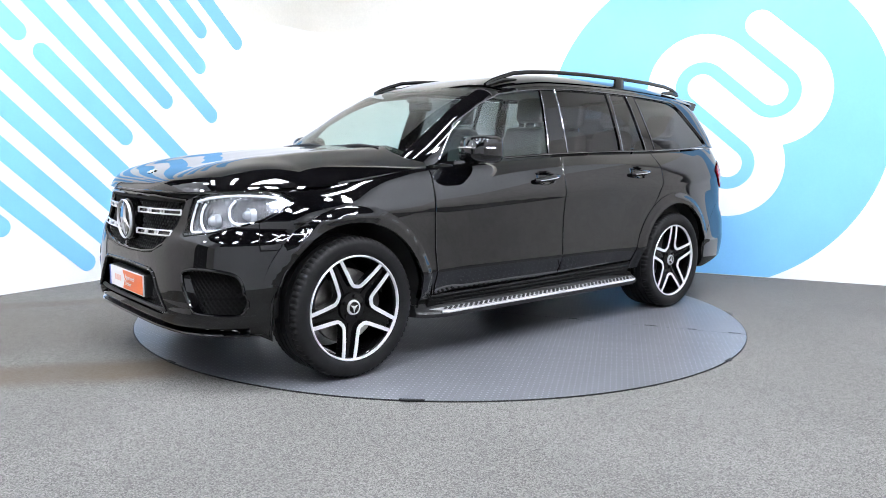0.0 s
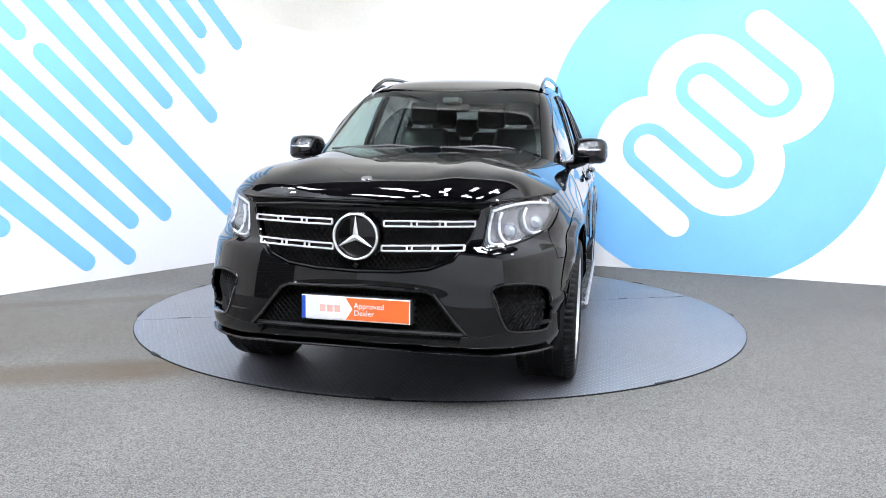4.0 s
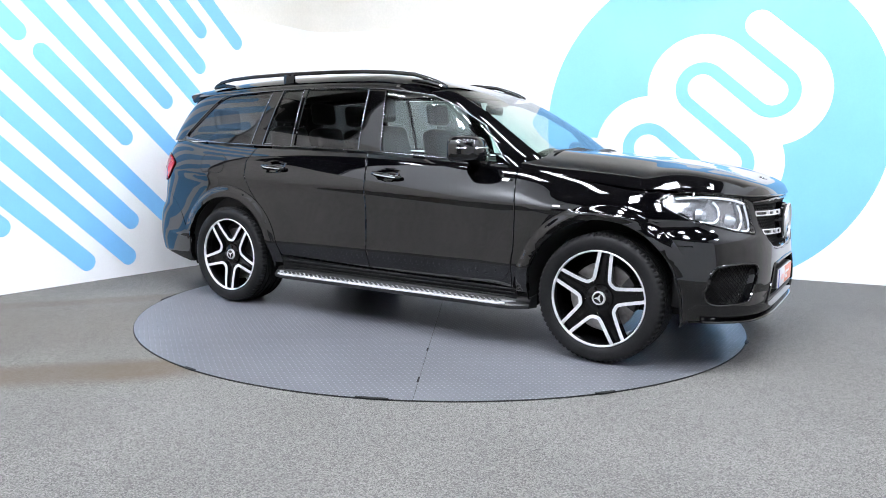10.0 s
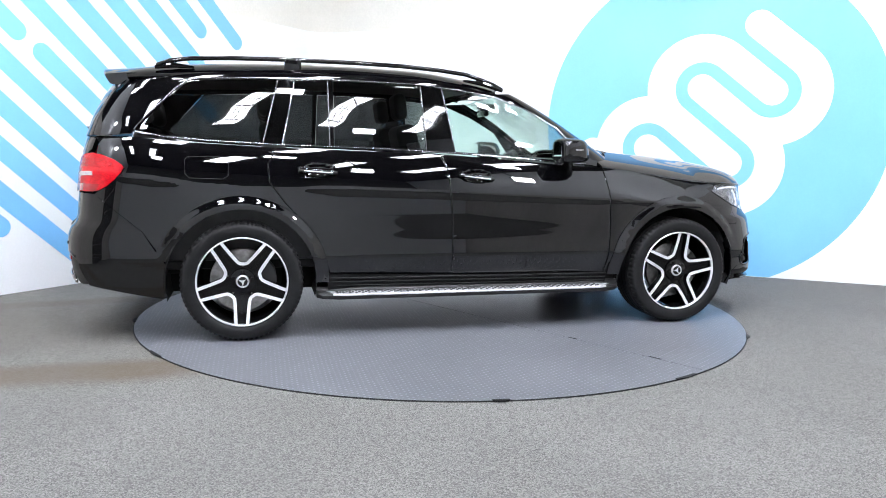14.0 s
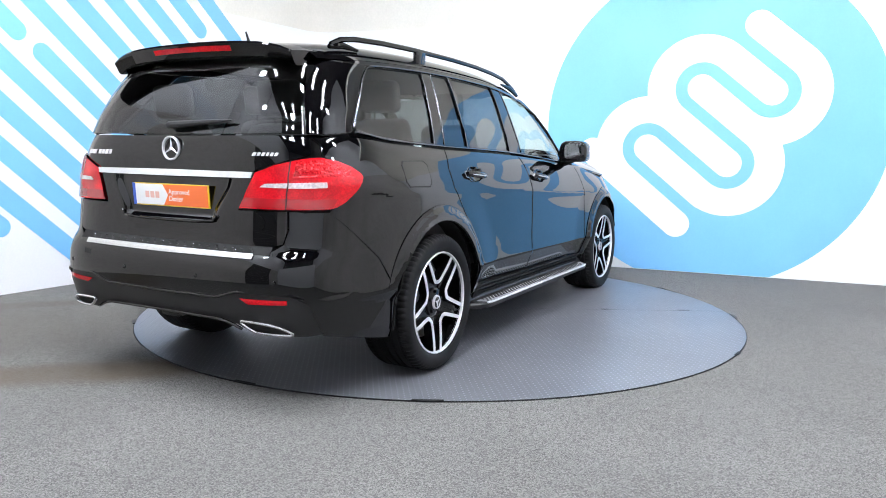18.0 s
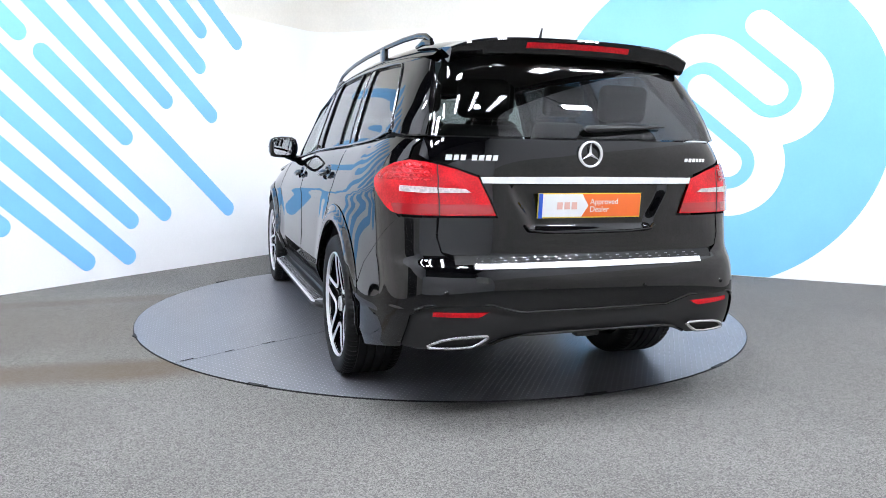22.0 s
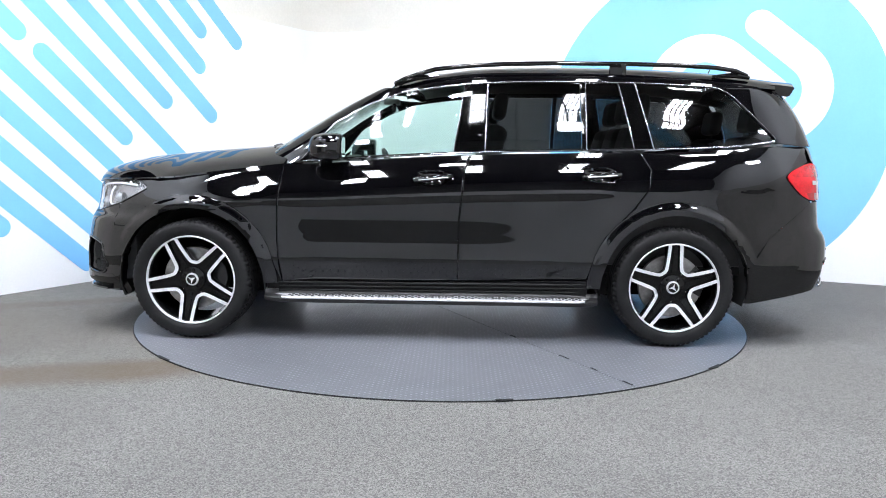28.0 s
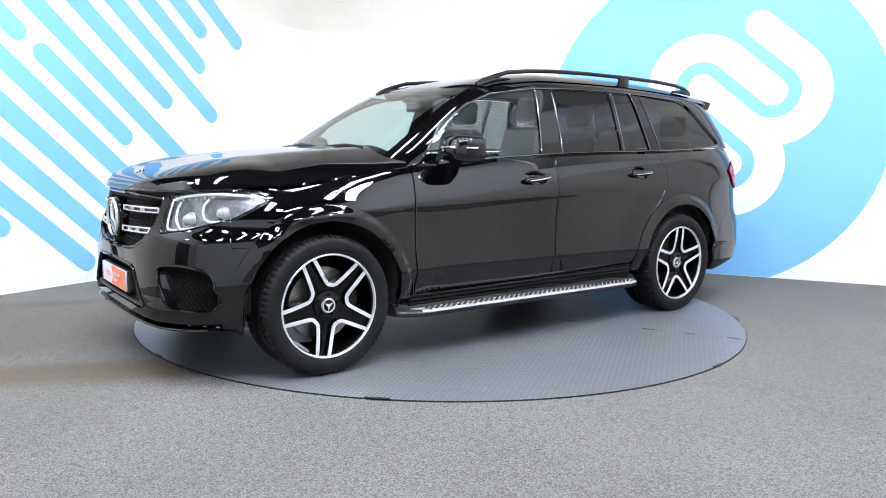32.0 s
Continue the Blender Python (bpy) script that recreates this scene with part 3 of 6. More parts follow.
def lower(u, z):
    """The skin below the belt: u runs 0 nose, 1 to 2 flank, 3 stern; below 0 and above 3 it is the other side."""
    if u < 0:
        v = lower(-u, z)
        return Vector((v.x, -v.y, v.z))
    if u > 3:
        v = lower(6 - u, z)
        return Vector((v.x, -v.y, v.z))
    if u <= 1:
        c, s = squircle(u * math.pi / 2, curve(NOSE_P, z))
        x = XCF + (curve(NOSE, z) - XCF) * c
    elif u < 2:
        x, s = XCF + (XCR - XCF) * (u - 1), 1.0
    else:
        c, s = squircle((3 - u) * math.pi / 2, curve(STERN_P, z))
        x = XCR + (curve(STERN, z) - XCR) * c
    return Vector((x, half_width(x, z) * s, z))


SCREEN_X = [(1.05, 1.31), (1.15, 1.20), (1.20, 1.135), (1.25, 1.055), (1.36, 0.88), (1.49, 0.665), (1.60, 0.46), (1.66, 0.33), (1.72, 0.165), (1.8, -0.09)]
BACK_X = [(1.15, -2.56), (1.25, -2.525), (1.32, -2.50), (1.42, -2.465), (1.515, -2.42), (1.60, -2.37), (1.68, -2.31), (1.8, -2.22)]
ROOF_Z = [(-2.45, 1.685), (-2.3, 1.708), (-1.85, 1.757), (-1.175, 1.782), (-0.386, 1.772), (0.0, 1.735), (0.2, 1.692), (0.32, 1.655), (0.5, 1.57), (0.7, 1.46)]
GREEN_W = [(-0.3, 0.87), (0.0, 0.838), (0.2, 0.814), (0.45, 0.775), (0.7, 0.733), (0.88, 0.697), (1.0, 0.664), (1.1, 0.62)]
GXF, GXR = 0.1, -1.85


def flared(u, z):
    """The flank with the flare that stands out round the wheel openings and dies away into the bumpers."""
    p = lower(u, z)
    for ax in AXLES:
        q = p.x - ax
        r = math.hypot(q, z - HUB_Z)
        if r < 0.6:
            a = math.degrees(math.atan2(z - HUB_Z, q if ax < 0 else -q))
            k = (0.002 + 0.020 * smooth01(0.548, 0.49, r)) * smooth01(168, 135, a if a > -90 else a + 360)
            p = Vector((p.x, p.y + math.copysign(k, p.y), p.z))
    return p


def roof_edge(x):
    return curve(ROOF_Z, x) - 0.082


def cabin(u, z):
    """The skin above the belt: windscreen, side windows, rear window."""
    if u < 0:
        v = cabin(-u, z)
        return Vector((v.x, -v.y, v.z))
    if u > 3:
        v = cabin(6 - u, z)
        return Vector((v.x, -v.y, v.z))
    if u <= 1:
        c, s = squircle(u * math.pi / 2, 5.4)
        x = GXF + (max(curve(SCREEN_X, z), GXF + 0.02) - GXF) * c
    elif u < 2:
        x, s = GXF + (GXR - GXF) * (u - 1), 1.0
    else:
        c, s = squircle((3 - u) * math.pi / 2, 4.8)
        x = GXR + (curve(BACK_X, z) - GXR) * c
    lo = curve(BELT, min(x, 0.9))
    hi = roof_edge(max(min(x, 0.2), -2.3))
    return Vector((x, curve(GREEN_W, (z - lo) / (hi - lo)) * s, z))


BONNET_MID = [(0.9, 1.272), (1.16, 1.244), (1.55, 1.208), (1.95, 1.154), (2.13, 1.117), (2.25, 1.082), (2.31, 1.054), (2.338, 1.026), (2.356, 0.990), (2.368, 0.955)]


def nose_top(y):
    """Height of the shut line over the grille and the headlamps."""
    return curve([(0.0, 0.986), (0.45, 0.986), (0.60, 0.992), (0.70, 1.006), (0.80, 1.018), (0.85, 1.022)], abs(y))


def bonnet_rim():
    """The bonnet's shut line: along the wings, then over the headlamps and the grille."""
    rim = [(0.9, 0.845, 1.135), (1.2, 0.864, 1.098), (1.45, 0.876, 1.066), (1.66, 0.880, 1.040), (1.78, 0.868, 1.028)]
    for y in (0.80, 0.75, 0.69, 0.62, 0.54, 0.45, 0.36, 0.25, 0.12, 0.0):
        z = nose_top(y)
        lo, hi = 0.0, 1.0
        for _ in range(40):
            m = (lo + hi) / 2
            lo, hi = (lo, m) if lower(m, z).y > y else (m, hi)
        rim.append((lower(lo, z).x + 0.002, y, z))
    return rim


BONNET_RIM = bonnet_rim()


def bonnet(x, y):
    """Nearly flat on top, with two long ridges, falling to its shut line at the sides and in front."""
    zc = curve(BONNET_MID, x)
    ye = max(curve([(a, b) for a, b, c in BONNET_RIM], x), 0.05)
    ze = curve([(a, c) for a, b, c in BONNET_RIM], x)
    t = min(abs(y) / ye, 1.15)
    sharp_edge = 4.2 + 5.0 * smooth01(1.70, 2.0, x)
    z = zc - max(zc - ze, 0.0) * (0.12 * t ** 2 + 0.88 * t ** sharp_edge)
    k = 0.40 + 0.12 * smooth01(2.2, 1.1, x)
    fade = smooth01(2.3, 2.05, x)
    z += fade * (0.009 * math.exp(-((abs(y) - k) / 0.10) ** 2) - 0.004 * math.exp(-(y / 0.25) ** 2))
    return Vector((x, y, z))


def roof_skin(x, y):
    t = abs(y) / 0.70
    c = 0.03 * smooth01(0.35, -0.45, x)
    return Vector((x, y, curve(ROOF_Z, x) + c * (1 - 1.1 * t * t) - 0.12 * t ** 8))


def solve_u(surf, lo, hi, test):
    """The u at which test, which grows along u, reaches zero."""
    for _ in range(40):
        m = (lo + hi) / 2
        if test(surf(m, 0) if surf is None else m) > 0:
            hi = m
        else:
            lo = m
    return (lo + hi) / 2


def at(surf, how, a, z):
    """u of a point: 'S' with x on the flank or its corners, 'F' with y on the nose, 'R' with y on the stern."""
    if how == "S":
        return solve_u(surf, 0.0, 3.0, lambda u: a - surf(u, z).x)
    if how == "F":
        return math.copysign(solve_u(surf, 0.0, 1.0, lambda u: surf(u, z).y - abs(a)), a)
    u = solve_u(surf, 2.0, 3.0, lambda u: abs(a) - surf(u, z).y)
    return u if a >= 0 else 6 - u


def outline(surf, pts, step=0.06):
    """Points (how, a, z) on a skin, joined by straight or cornering lines and closed."""
    out = []
    for i, (h, a, z) in enumerate(pts):
        h2, a2, z2 = pts[(i + 1) % len(pts)]
        if h == h2:
            n = max(1, int(math.hypot(a2 - a, z2 - z) / step))
            for k in range(n):
                t = k / n
                out.append((at(surf, h, a + (a2 - a) * t, z + (z2 - z) * t), z + (z2 - z) * t))
        else:
            u, u2 = at(surf, h, a, z), at(surf, h2, a2, z2)
            for k in range(4):
                out.append((u + (u2 - u) * k / 4, z + (z2 - z) * k / 4))
    return out


def normal_at(surf, a, b, e=1e-3):
    da = surf(a + e, b) - surf(a - e, b)
    db = surf(a, b + e) - surf(a, b - e)
    return da.cross(db).normalized()


def skin(surf, out, da, db, flange=0.014, lift=0.0, flip=False, mirror=False, shrink=0.0):
    """A panel cut to an outline (a, b) out of a skin, fine enough to bend with it, with its edge turned in."""
    bm = bmesh.new()
    if shrink:
        out = inset(out, shrink, da, db)
    vs = [bm.verts.new((a, b, 0)) for a, b in out]
    f = bm.faces.new(vs)
    f.normal_update()
    bmesh.ops.triangulate(bm, faces=[f], ngon_method="EAR_CLIP")
    for axis, d in ((0, da), (1, db)):
        lo, hi = min(v.co[axis] for v in bm.verts), max(v.co[axis] for v in bm.verts)
        n0 = math.floor(lo / d) + 1
        while n0 * d < hi - 1e-6:
            co, no = Vector((0, 0, 0)), Vector((0, 0, 0))
            co[axis], no[axis] = n0 * d, 1
            bmesh.ops.bisect_plane(bm, geom=bm.verts[:] + bm.edges[:] + bm.faces[:], dist=1e-6, plane_co=co, plane_no=no)
            n0 += 1
    bmesh.ops.triangulate(bm, faces=bm.faces[:])
    norms = {}
    centre = Vector((-0.3, 0, 0.55))
    for v in bm.verts:
        a, b = v.co.x, v.co.y
        p = surf(a, b)
        n = normal_at(surf, a, b)
        if n.dot(p - centre) < 0:
            n = -n
        v.co = p + n * lift
        norms[v] = n
    for f in bm.faces:
        f.normal_update()
        if f.normal.dot(norms[f.verts[0]]) < 0:
            f.normal_flip()
    normals = [norms[v] for v in bm.verts]
    if flange:
        edges = [e for e in bm.edges if e.is_boundary]
        top, low = {}, {}
        for e in edges:
            for v in e.verts:
                if v not in top:
                    top[v] = bm.verts.new(v.co)
                    normals.append(norms[v])
                    low[v] = bm.verts.new(v.co - norms[v] * flange)
                    normals.append(norms[v])
        for e in edges:
            a, b = e.verts
            bm.faces.new((top[a], top[b], low[b], low[a]))
    if mirror:
        for v in bm.verts:
            v.co.y = -v.co.y
        bmesh.ops.reverse_faces(bm, faces=bm.faces[:])
        normals = [Vector((n.x, -n.y, n.z)) for n in normals]
    bm.verts.index_update()
    return bm, normals


def inset(out, d, da, db):
    """Draws an outline in by d metres, with a and b taken at their scale in metres."""
    sa, sb = (3.0 if da < 0.03 else 1.0), 1.0
    pts = [Vector((a * sa, b * sb)) for a, b in out]
    area = sum(p.x * q.y - q.x * p.y for p, q in zip(pts, pts[1:] + pts[:1]))
    s = 1 if area > 0 else -1
    res = []
    for i, p in enumerate(pts):
        e1, e2 = (p - pts[i - 1]), (pts[(i + 1) % len(pts)] - p)
        if e1.length < 1e-9 or e2.length < 1e-9:
            res.append(out[i])
            continue
        n1, n2 = Vector((-e1.y, e1.x)).normalized() * s, Vector((-e2.y, e2.x)).normalized() * s
        m = n1 + n2
        m = n1 if m.length < 0.3 else m / max(m.length_squared / 2, 0.5)
        q = p + m * d
        res.append((q.x / sa, q.y / sb))
    return res


def skin_part(name, made, material, parent, label=""):
    bm, normals = made
    me = bpy.data.meshes.new(name)
    bm.to_mesh(me)
    bm.free()
    me.polygons.foreach_set("use_smooth", [True] * len(me.polygons))
    me.normals_split_custom_set_from_vertices([tuple(n) for n in normals])
    me.materials.append(material)
    ob = new(name, me)
    ob.parent = parent
    if label:
        ob["label"] = label
    return ob


DU, DZ = 1 / 36, 0.016
GAP = 0.003


def panel(name, surf, pts, material, parent, both=True, flange=0.014, lift=0.0, label="", shrink=GAP, da=DU, db=DZ):
    out = pts if len(pts[0]) == 2 else outline(surf, pts)
    made = []
    for m in ((False, True) if both else (False,)):
        made.append(skin_part(name, skin(surf, out, da, db, flange, lift, mirror=m, shrink=shrink), material, parent[m] if isinstance(parent, (list, tuple)) else parent, label))
    return made


def arch(ax, r, a0, a1, n=14):
    """Points of a wheel arch from angle a0 to a1, degrees, 0 forwards and 90 up."""
    return [("S", ax + r * math.cos(radians(a0 + (a1 - a0) * i / n)), HUB_Z + r * math.sin(radians(a0 + (a1 - a0) * i / n))) for i in range(n + 1)]


def belt_at(x, d=0.0):
    return curve(BELT, x) + d


HANDLES = ((-0.125, 0.118, 1.066, 1.040), (-1.178, -0.940, 1.092, 1.075))


def door_skin(u, z):
    """The flank with a bowl pressed in behind each door handle."""
    p = lower(u, z)
    for x0, x1, z0, z1 in HANDLES:
        q = ((p.x - (x0 + x1) / 2) / 0.092) ** 2 + ((p.z - (z0 + z1) / 2 - 0.004) / 0.046) ** 2
        if q < 1:
            p = Vector((p.x, p.y - 0.026 * (1 - q) ** 0.8, p.z))
    return p


def car_body(car):
    F, R = AXLES
    top = lambda xs, d=-0.018: [("S", x, belt_at(x, d)) for x in xs]
    RI, RO = 0.462, 0.545
    # front wing: door edge, along the bonnet, headlamp, arch
    panel("front_wing", lower, top((0.955, 1.2, 1.4, 1.6, 1.77)) + [("S", 1.86, 1.008), ("S", 1.88, 0.996), ("S", 1.845, 0.975), ("S", 1.838, 0.953), ("S", 1.925, 0.905), ("S", 2.03, 0.853), ("S", 2.05, 0.72)]
          + arch(F, RO, 38, 172) + [("S", 0.99, 0.45), ("S", 0.965, 0.365), ("S", 0.985, 0.66), ("S", 0.982, 0.9), ("S", 0.957, 1.08)], PAINT, car)
    # doors
    doors_f = panel("front_door", door_skin, top((-0.235, 0.1, 0.4, 0.7, 0.955), -0.018) + [("S", 0.957, 1.08), ("S", 0.98, 0.9), ("S", 0.982, 0.66), ("S", 0.96, 0.375), ("S", -0.165, 0.40), ("S", -0.17, 0.8), ("S", -0.20, 1.105)], PAINT, car, da=DU / 2, db=0.008)
    doors_r = panel("rear_door", door_skin, top((-1.312, -1.0, -0.6, -0.235), -0.018) + [("S", -0.20, 1.105), ("S", -0.17, 0.8), ("S", -0.165, 0.40), ("S", -0.985, 0.425)]
          + arch(R, RO, 8, 50, 6) + [("S", -1.268, 0.881), ("S", -1.364, 1.013), ("S", -1.373, 1.125)], PAINT, car, da=DU / 2, db=0.008)
    # rear quarter, up to the tail lamp
    panel("rear_quarter", lower, [("S", -1.312, belt_at(-1.312, -0.018)), ("S", -1.373, 1.125), ("S", -1.364, 1.013), ("S", -1.268, 0.881)] + arch(R, RO, 52, 158, 12)
          + [("S", -2.12, 0.70), ("S", -2.40, 0.93), ("S", -2.215, 1.097), ("S", -2.385, 1.185), ("R", 0.79, 1.24), ("S", -2.40, 1.285), ("S", -2.15, 1.285), ("S", -1.9, 1.258), ("S", -1.6, 1.245)], PAINT, car)
    # arch trims and sill
    for ax, a0, a1 in ((F, 20, 182), (R, -2, 163)):
        ring = arch(ax, RI, a0, a1, 30) + arch(ax, RO, a1, a0, 30)
        panel("wheel_arch_trim", flared, ring, PAINT, car, lift=0.002, flange=0.04, shrink=0.0, db=0.012)
    panel("sill", lower, [("S", 0.99, 0.37), ("S", 0.99, 0.27), ("S", -1.0, 0.30), ("S", -1.0, 0.415), ("S", -0.165, 0.392)], RUBBER, car, label="dull black plastic sill")
    # inner panels behind the joints
    panel("inner_panel", lower, [("S", 1.06, belt_at(1.06, -0.03)), ("S", 1.03, 0.36), ("S", -1.06, 0.38), ("S", -1.12, 0.80), ("S", -1.46, 0.95), ("S", -1.46, 1.22), ("S", -0.2, 1.19)], DARK, car, lift=-0.02, flange=0, shrink=0)
    # bonnet
    edge = [(x, y) for x, y, z in BONNET_RIM[1:]]
    rear = [(1.06, 0.0), (1.04, 0.3), (0.985, 0.6), (0.95, 0.80), (0.96, 0.846)]
    pts = edge + [(x, -y) for x, y in edge[-2::-1]] + [(x, -y) for x, y in rear[::-1]] + rear[1:]
    dense = []
    for (a, b), (c, d) in zip(pts, pts[1:] + pts[:1]):
        n = max(1, int(math.hypot(c - a, d - b) / 0.06))
        dense += [(a + (c - a) * i / n, b + (d - b) * i / n) for i in range(n)]
    hood = panel("bonnet", bonnet, dense, PAINT, car, both=False, da=0.024, db=0.014, shrink=0.0)[0]
    # its rolled leading edge
    front = edge[4:]
    roll = [bonnet(x - 0.003, y) - Vector((0, 0, 0.006)) for x, y in front] + [bonnet(x - 0.003, -y) - Vector((0, 0, 0.006)) for x, y in front[-2::-1]]
    part("bonnet_lip", tube(roll, 0.007, 10), PAINT, hood)
    # roof with its glass panel
    redge = [(0.345, 0.0), (0.32, 0.30), (0.26, 0.52), (0.20, 0.62), (0.15, 0.655)] + [(x, 0.668) for x in (0.0, -0.5, -1.0, -1.5, -2.0)] + [(-2.22, 0.655), (-2.28, 0.4), (-2.29, 0.0)]
    pts = redge + [(x, -y) for x, y in redge[-2:0:-1]]
    dense = []
    for (a, b), (c, d) in zip(pts, pts[1:] + pts[:1]):
        n = max(1, int(math.hypot(c - a, d - b) / 0.08))
        dense += [(a + (c - a) * i / n, b + (d - b) * i / n) for i in range(n)]
    panel("roof", roof_skin, dense, PAINT, car, both=False, da=0.06, db=0.03)
    # cabin frame: pillars and cant rail as one frame each side, standing round the panes
    def side_top(x, d=0.0):
        return ("S", x, roof_edge(x) + d)
    cant = [side_top(x, 0.012) for x in (0.18, 0.0, -0.4, -0.8, -1.2, -1.6, -2.0, -2.2)]
    low = [side_top(x, -0.022) for x in (-1.86, -1.6, -1.2, -0.8, -0.4, -0.1)] + [("S", 0.2, 1.605), ("S", 0.42, 1.53)]
    panel("roof_rail_panel", cabin, cant + low, PAINT, car, lift=0.001)
    panel("windscreen_pillar", cabin, [("S", 0.2, 1.61), ("S", 0.18, roof_edge(0.18) + 0.012), ("F", 0.603, 1.636), ("F", 0.628, 1.55), ("F", 0.664, 1.4), ("F", 0.692, 1.27), ("F", 0.708, 1.19),
                              ("S", 0.97, 1.12), ("S", 0.85, 1.145), ("S", 0.645, 1.40), ("S", 0.43, 1.52)], PAINT, car, lift=0.001)
    panel("rear_pillar", cabin, [("S", -1.86, roof_edge(-1.86) - 0.022), ("S", -2.2, roof_edge(-2.2) + 0.012), ("R", 0.62, 1.66), ("R", 0.66, 1.55), ("R", 0.70, 1.42), ("R", 0.745, 1.29), ("S", -2.36, 1.285), ("S", -2.185, 1.30)], PAINT, car, lift=0.001)
    panel("centre_pillar", cabin, [("S", -0.35, roof_edge(-0.35) - 0.022), ("S", -0.19, roof_edge(-0.19) - 0.022), ("S", -0.125, belt_at(-0.125)), ("S", -0.33, belt_at(-0.33))], GLOSS_BLACK, car)
    panel("door_pillar", cabin, [("S", -1.30, roof_edge(-1.3) - 0.022), ("S", -1.185, roof_edge(-1.185) - 0.022), ("S", -1.275, belt_at(-1.275)), ("S", -1.40, belt_at(-1.4))], GLOSS_BLACK, car)
    panel("window_divider", cabin, [("S", -0.975, roof_edge(-0.97) - 0.022), ("S", -0.937, roof_edge(-0.93) - 0.022), ("S", -0.945, belt_at(-0.945)), ("S", -0.975, belt_at(-0.975))], GLOSS_BLACK, car, lift=0.002)
    # panes
    def edge_line(x0, x1, d, n=5):
        return [("S", x0 + (x1 - x0) * i / n, roof_edge(x0 + (x1 - x0) * i / n) + d) for i in range(n + 1)]
    def belt_line(x0, x1, d=0.006, n=5):
        return [("S", x0 + (x1 - x0) * i / n, belt_at(x0 + (x1 - x0) * i / n, d)) for i in range(n + 1)]
    panel("front_door_glass", cabin, edge_line(-0.19, -0.05, -0.024, 2) + [("S", 0.2, 1.60), ("S", 0.43, 1.514), ("S", 0.64, 1.395), ("S", 0.845, 1.16)] + belt_line(0.83, -0.125), CLEAR, car, lift=-0.008, flange=0.003, shrink=0.0)
    panel("rear_door_glass", cabin, edge_line(-0.935, -0.35, -0.024) + belt_line(-0.33, -0.943), TINTED, car, lift=-0.008, flange=0.003, shrink=0.0)
    panel("rear_quarter_light", cabin, edge_line(-1.185, -0.977, -0.024, 2) + belt_line(-0.977, -1.275), TINTED, car, lift=-0.008, flange=0.003, shrink=0.0)
    panel("rear_side_glass", cabin, edge_line(-1.85, -1.30, -0.024) + belt_line(-1.40, -2.15, 0.008) + [("S", -2.18, 1.315)], TINTED, car, lift=-0.008, flange=0.003, shrink=0.0)
    # bright line round the side windows
    def strip(a, b, w):
        return a + [(h, x, z + w) for h, x, z in b[::-1]]
    panel("belt_moulding", cabin, strip(belt_line(-2.15, 0.86, -0.006, 12), belt_line(-2.15, 0.86, -0.006, 12), 0.014), GLOSS_BLACK, car, lift=0.004, label="gloss black window moulding", shrink=0)
    # moulding round each side's windows; chrome lines stand in for glints on pillar edges
    def on_side(x, z, s, d=0.006):
        p = cabin(at(cabin, "S", x, z), z)
        return (p.x, s * (p.y + d), p.z)
    top_line = [(x, roof_edge(x) - 0.020) for x in (-1.74, -1.6, -1.4, -1.2, -1.0, -0.8, -0.6, -0.4, -0.2, -0.05)]
    loop = [(-1.40, belt_at(-1.4)), (-1.7, belt_at(-1.7)), (-2.0, belt_at(-2.0)), (-2.10, belt_at(-2.10, 0.002)), (-2.155, 1.314), (-2.165, 1.328), (-2.14, 1.36), (-2.05, 1.46), (-1.93, 1.59), (-1.87, 1.635), (-1.82, roof_edge(-1.82) - 0.022)]
    loop += top_line + [(0.2, 1.603), (0.42, 1.52), (0.645, 1.396), (0.84, 1.165)]
    for s in (1, -1):
        part("window_moulding", tube([on_side(x, z, s) for x, z in loop], 0.0045, 8), DARK_CHROME, car, "thin dark chrome window moulding")
        for x0, x1 in ((-0.345, -0.328), (-0.195, -0.128), (-1.295, -1.398), (-1.187, -1.276), (-0.974, -0.974)):
            part("pillar_glint", tube([on_side(x0 + (x1 - x0) * k / 5, roof_edge(x0) - 0.024 + (belt_at(x1, 0.004) - roof_edge(x0) + 0.024) * k / 5, s, 0.002) for k in range(6)], 0.004, 8), DARK_CHROME, car)
    # windscreen and rear window
    wf = [("F", 0.0, 1.655), ("F", 0.35, 1.65), ("F", 0.60, 1.632), ("F", 0.625, 1.55), ("F", 0.661, 1.4), ("F", 0.689, 1.27), ("F", 0.705, 1.19), ("F", 0.4, 1.21), ("F", 0.0, 1.225)]
    half = outline_open(cabin, wf)
    panel("windscreen", cabin, half + [(-u, z) for u, z in half[-2:0:-1]], SCREEN, car, both=False, lift=-0.002, flange=0.004, shrink=0)
    wr = [("R", 0.0, 1.672), ("R", 0.4, 1.668), ("R", 0.60, 1.655), ("R", 0.655, 1.55), ("R", 0.695, 1.42), ("R", 0.74, 1.288), ("R", 0.4, 1.285), ("R", 0.0, 1.283)]
    half = outline_open(cabin, wr)
    panel("rear_window", cabin, half + [(6 - u, z) for u, z in half[-2:0:-1]], TINTED, car, both=False, lift=0.0, flange=0.004, shrink=0)
    return doors_f, doors_r


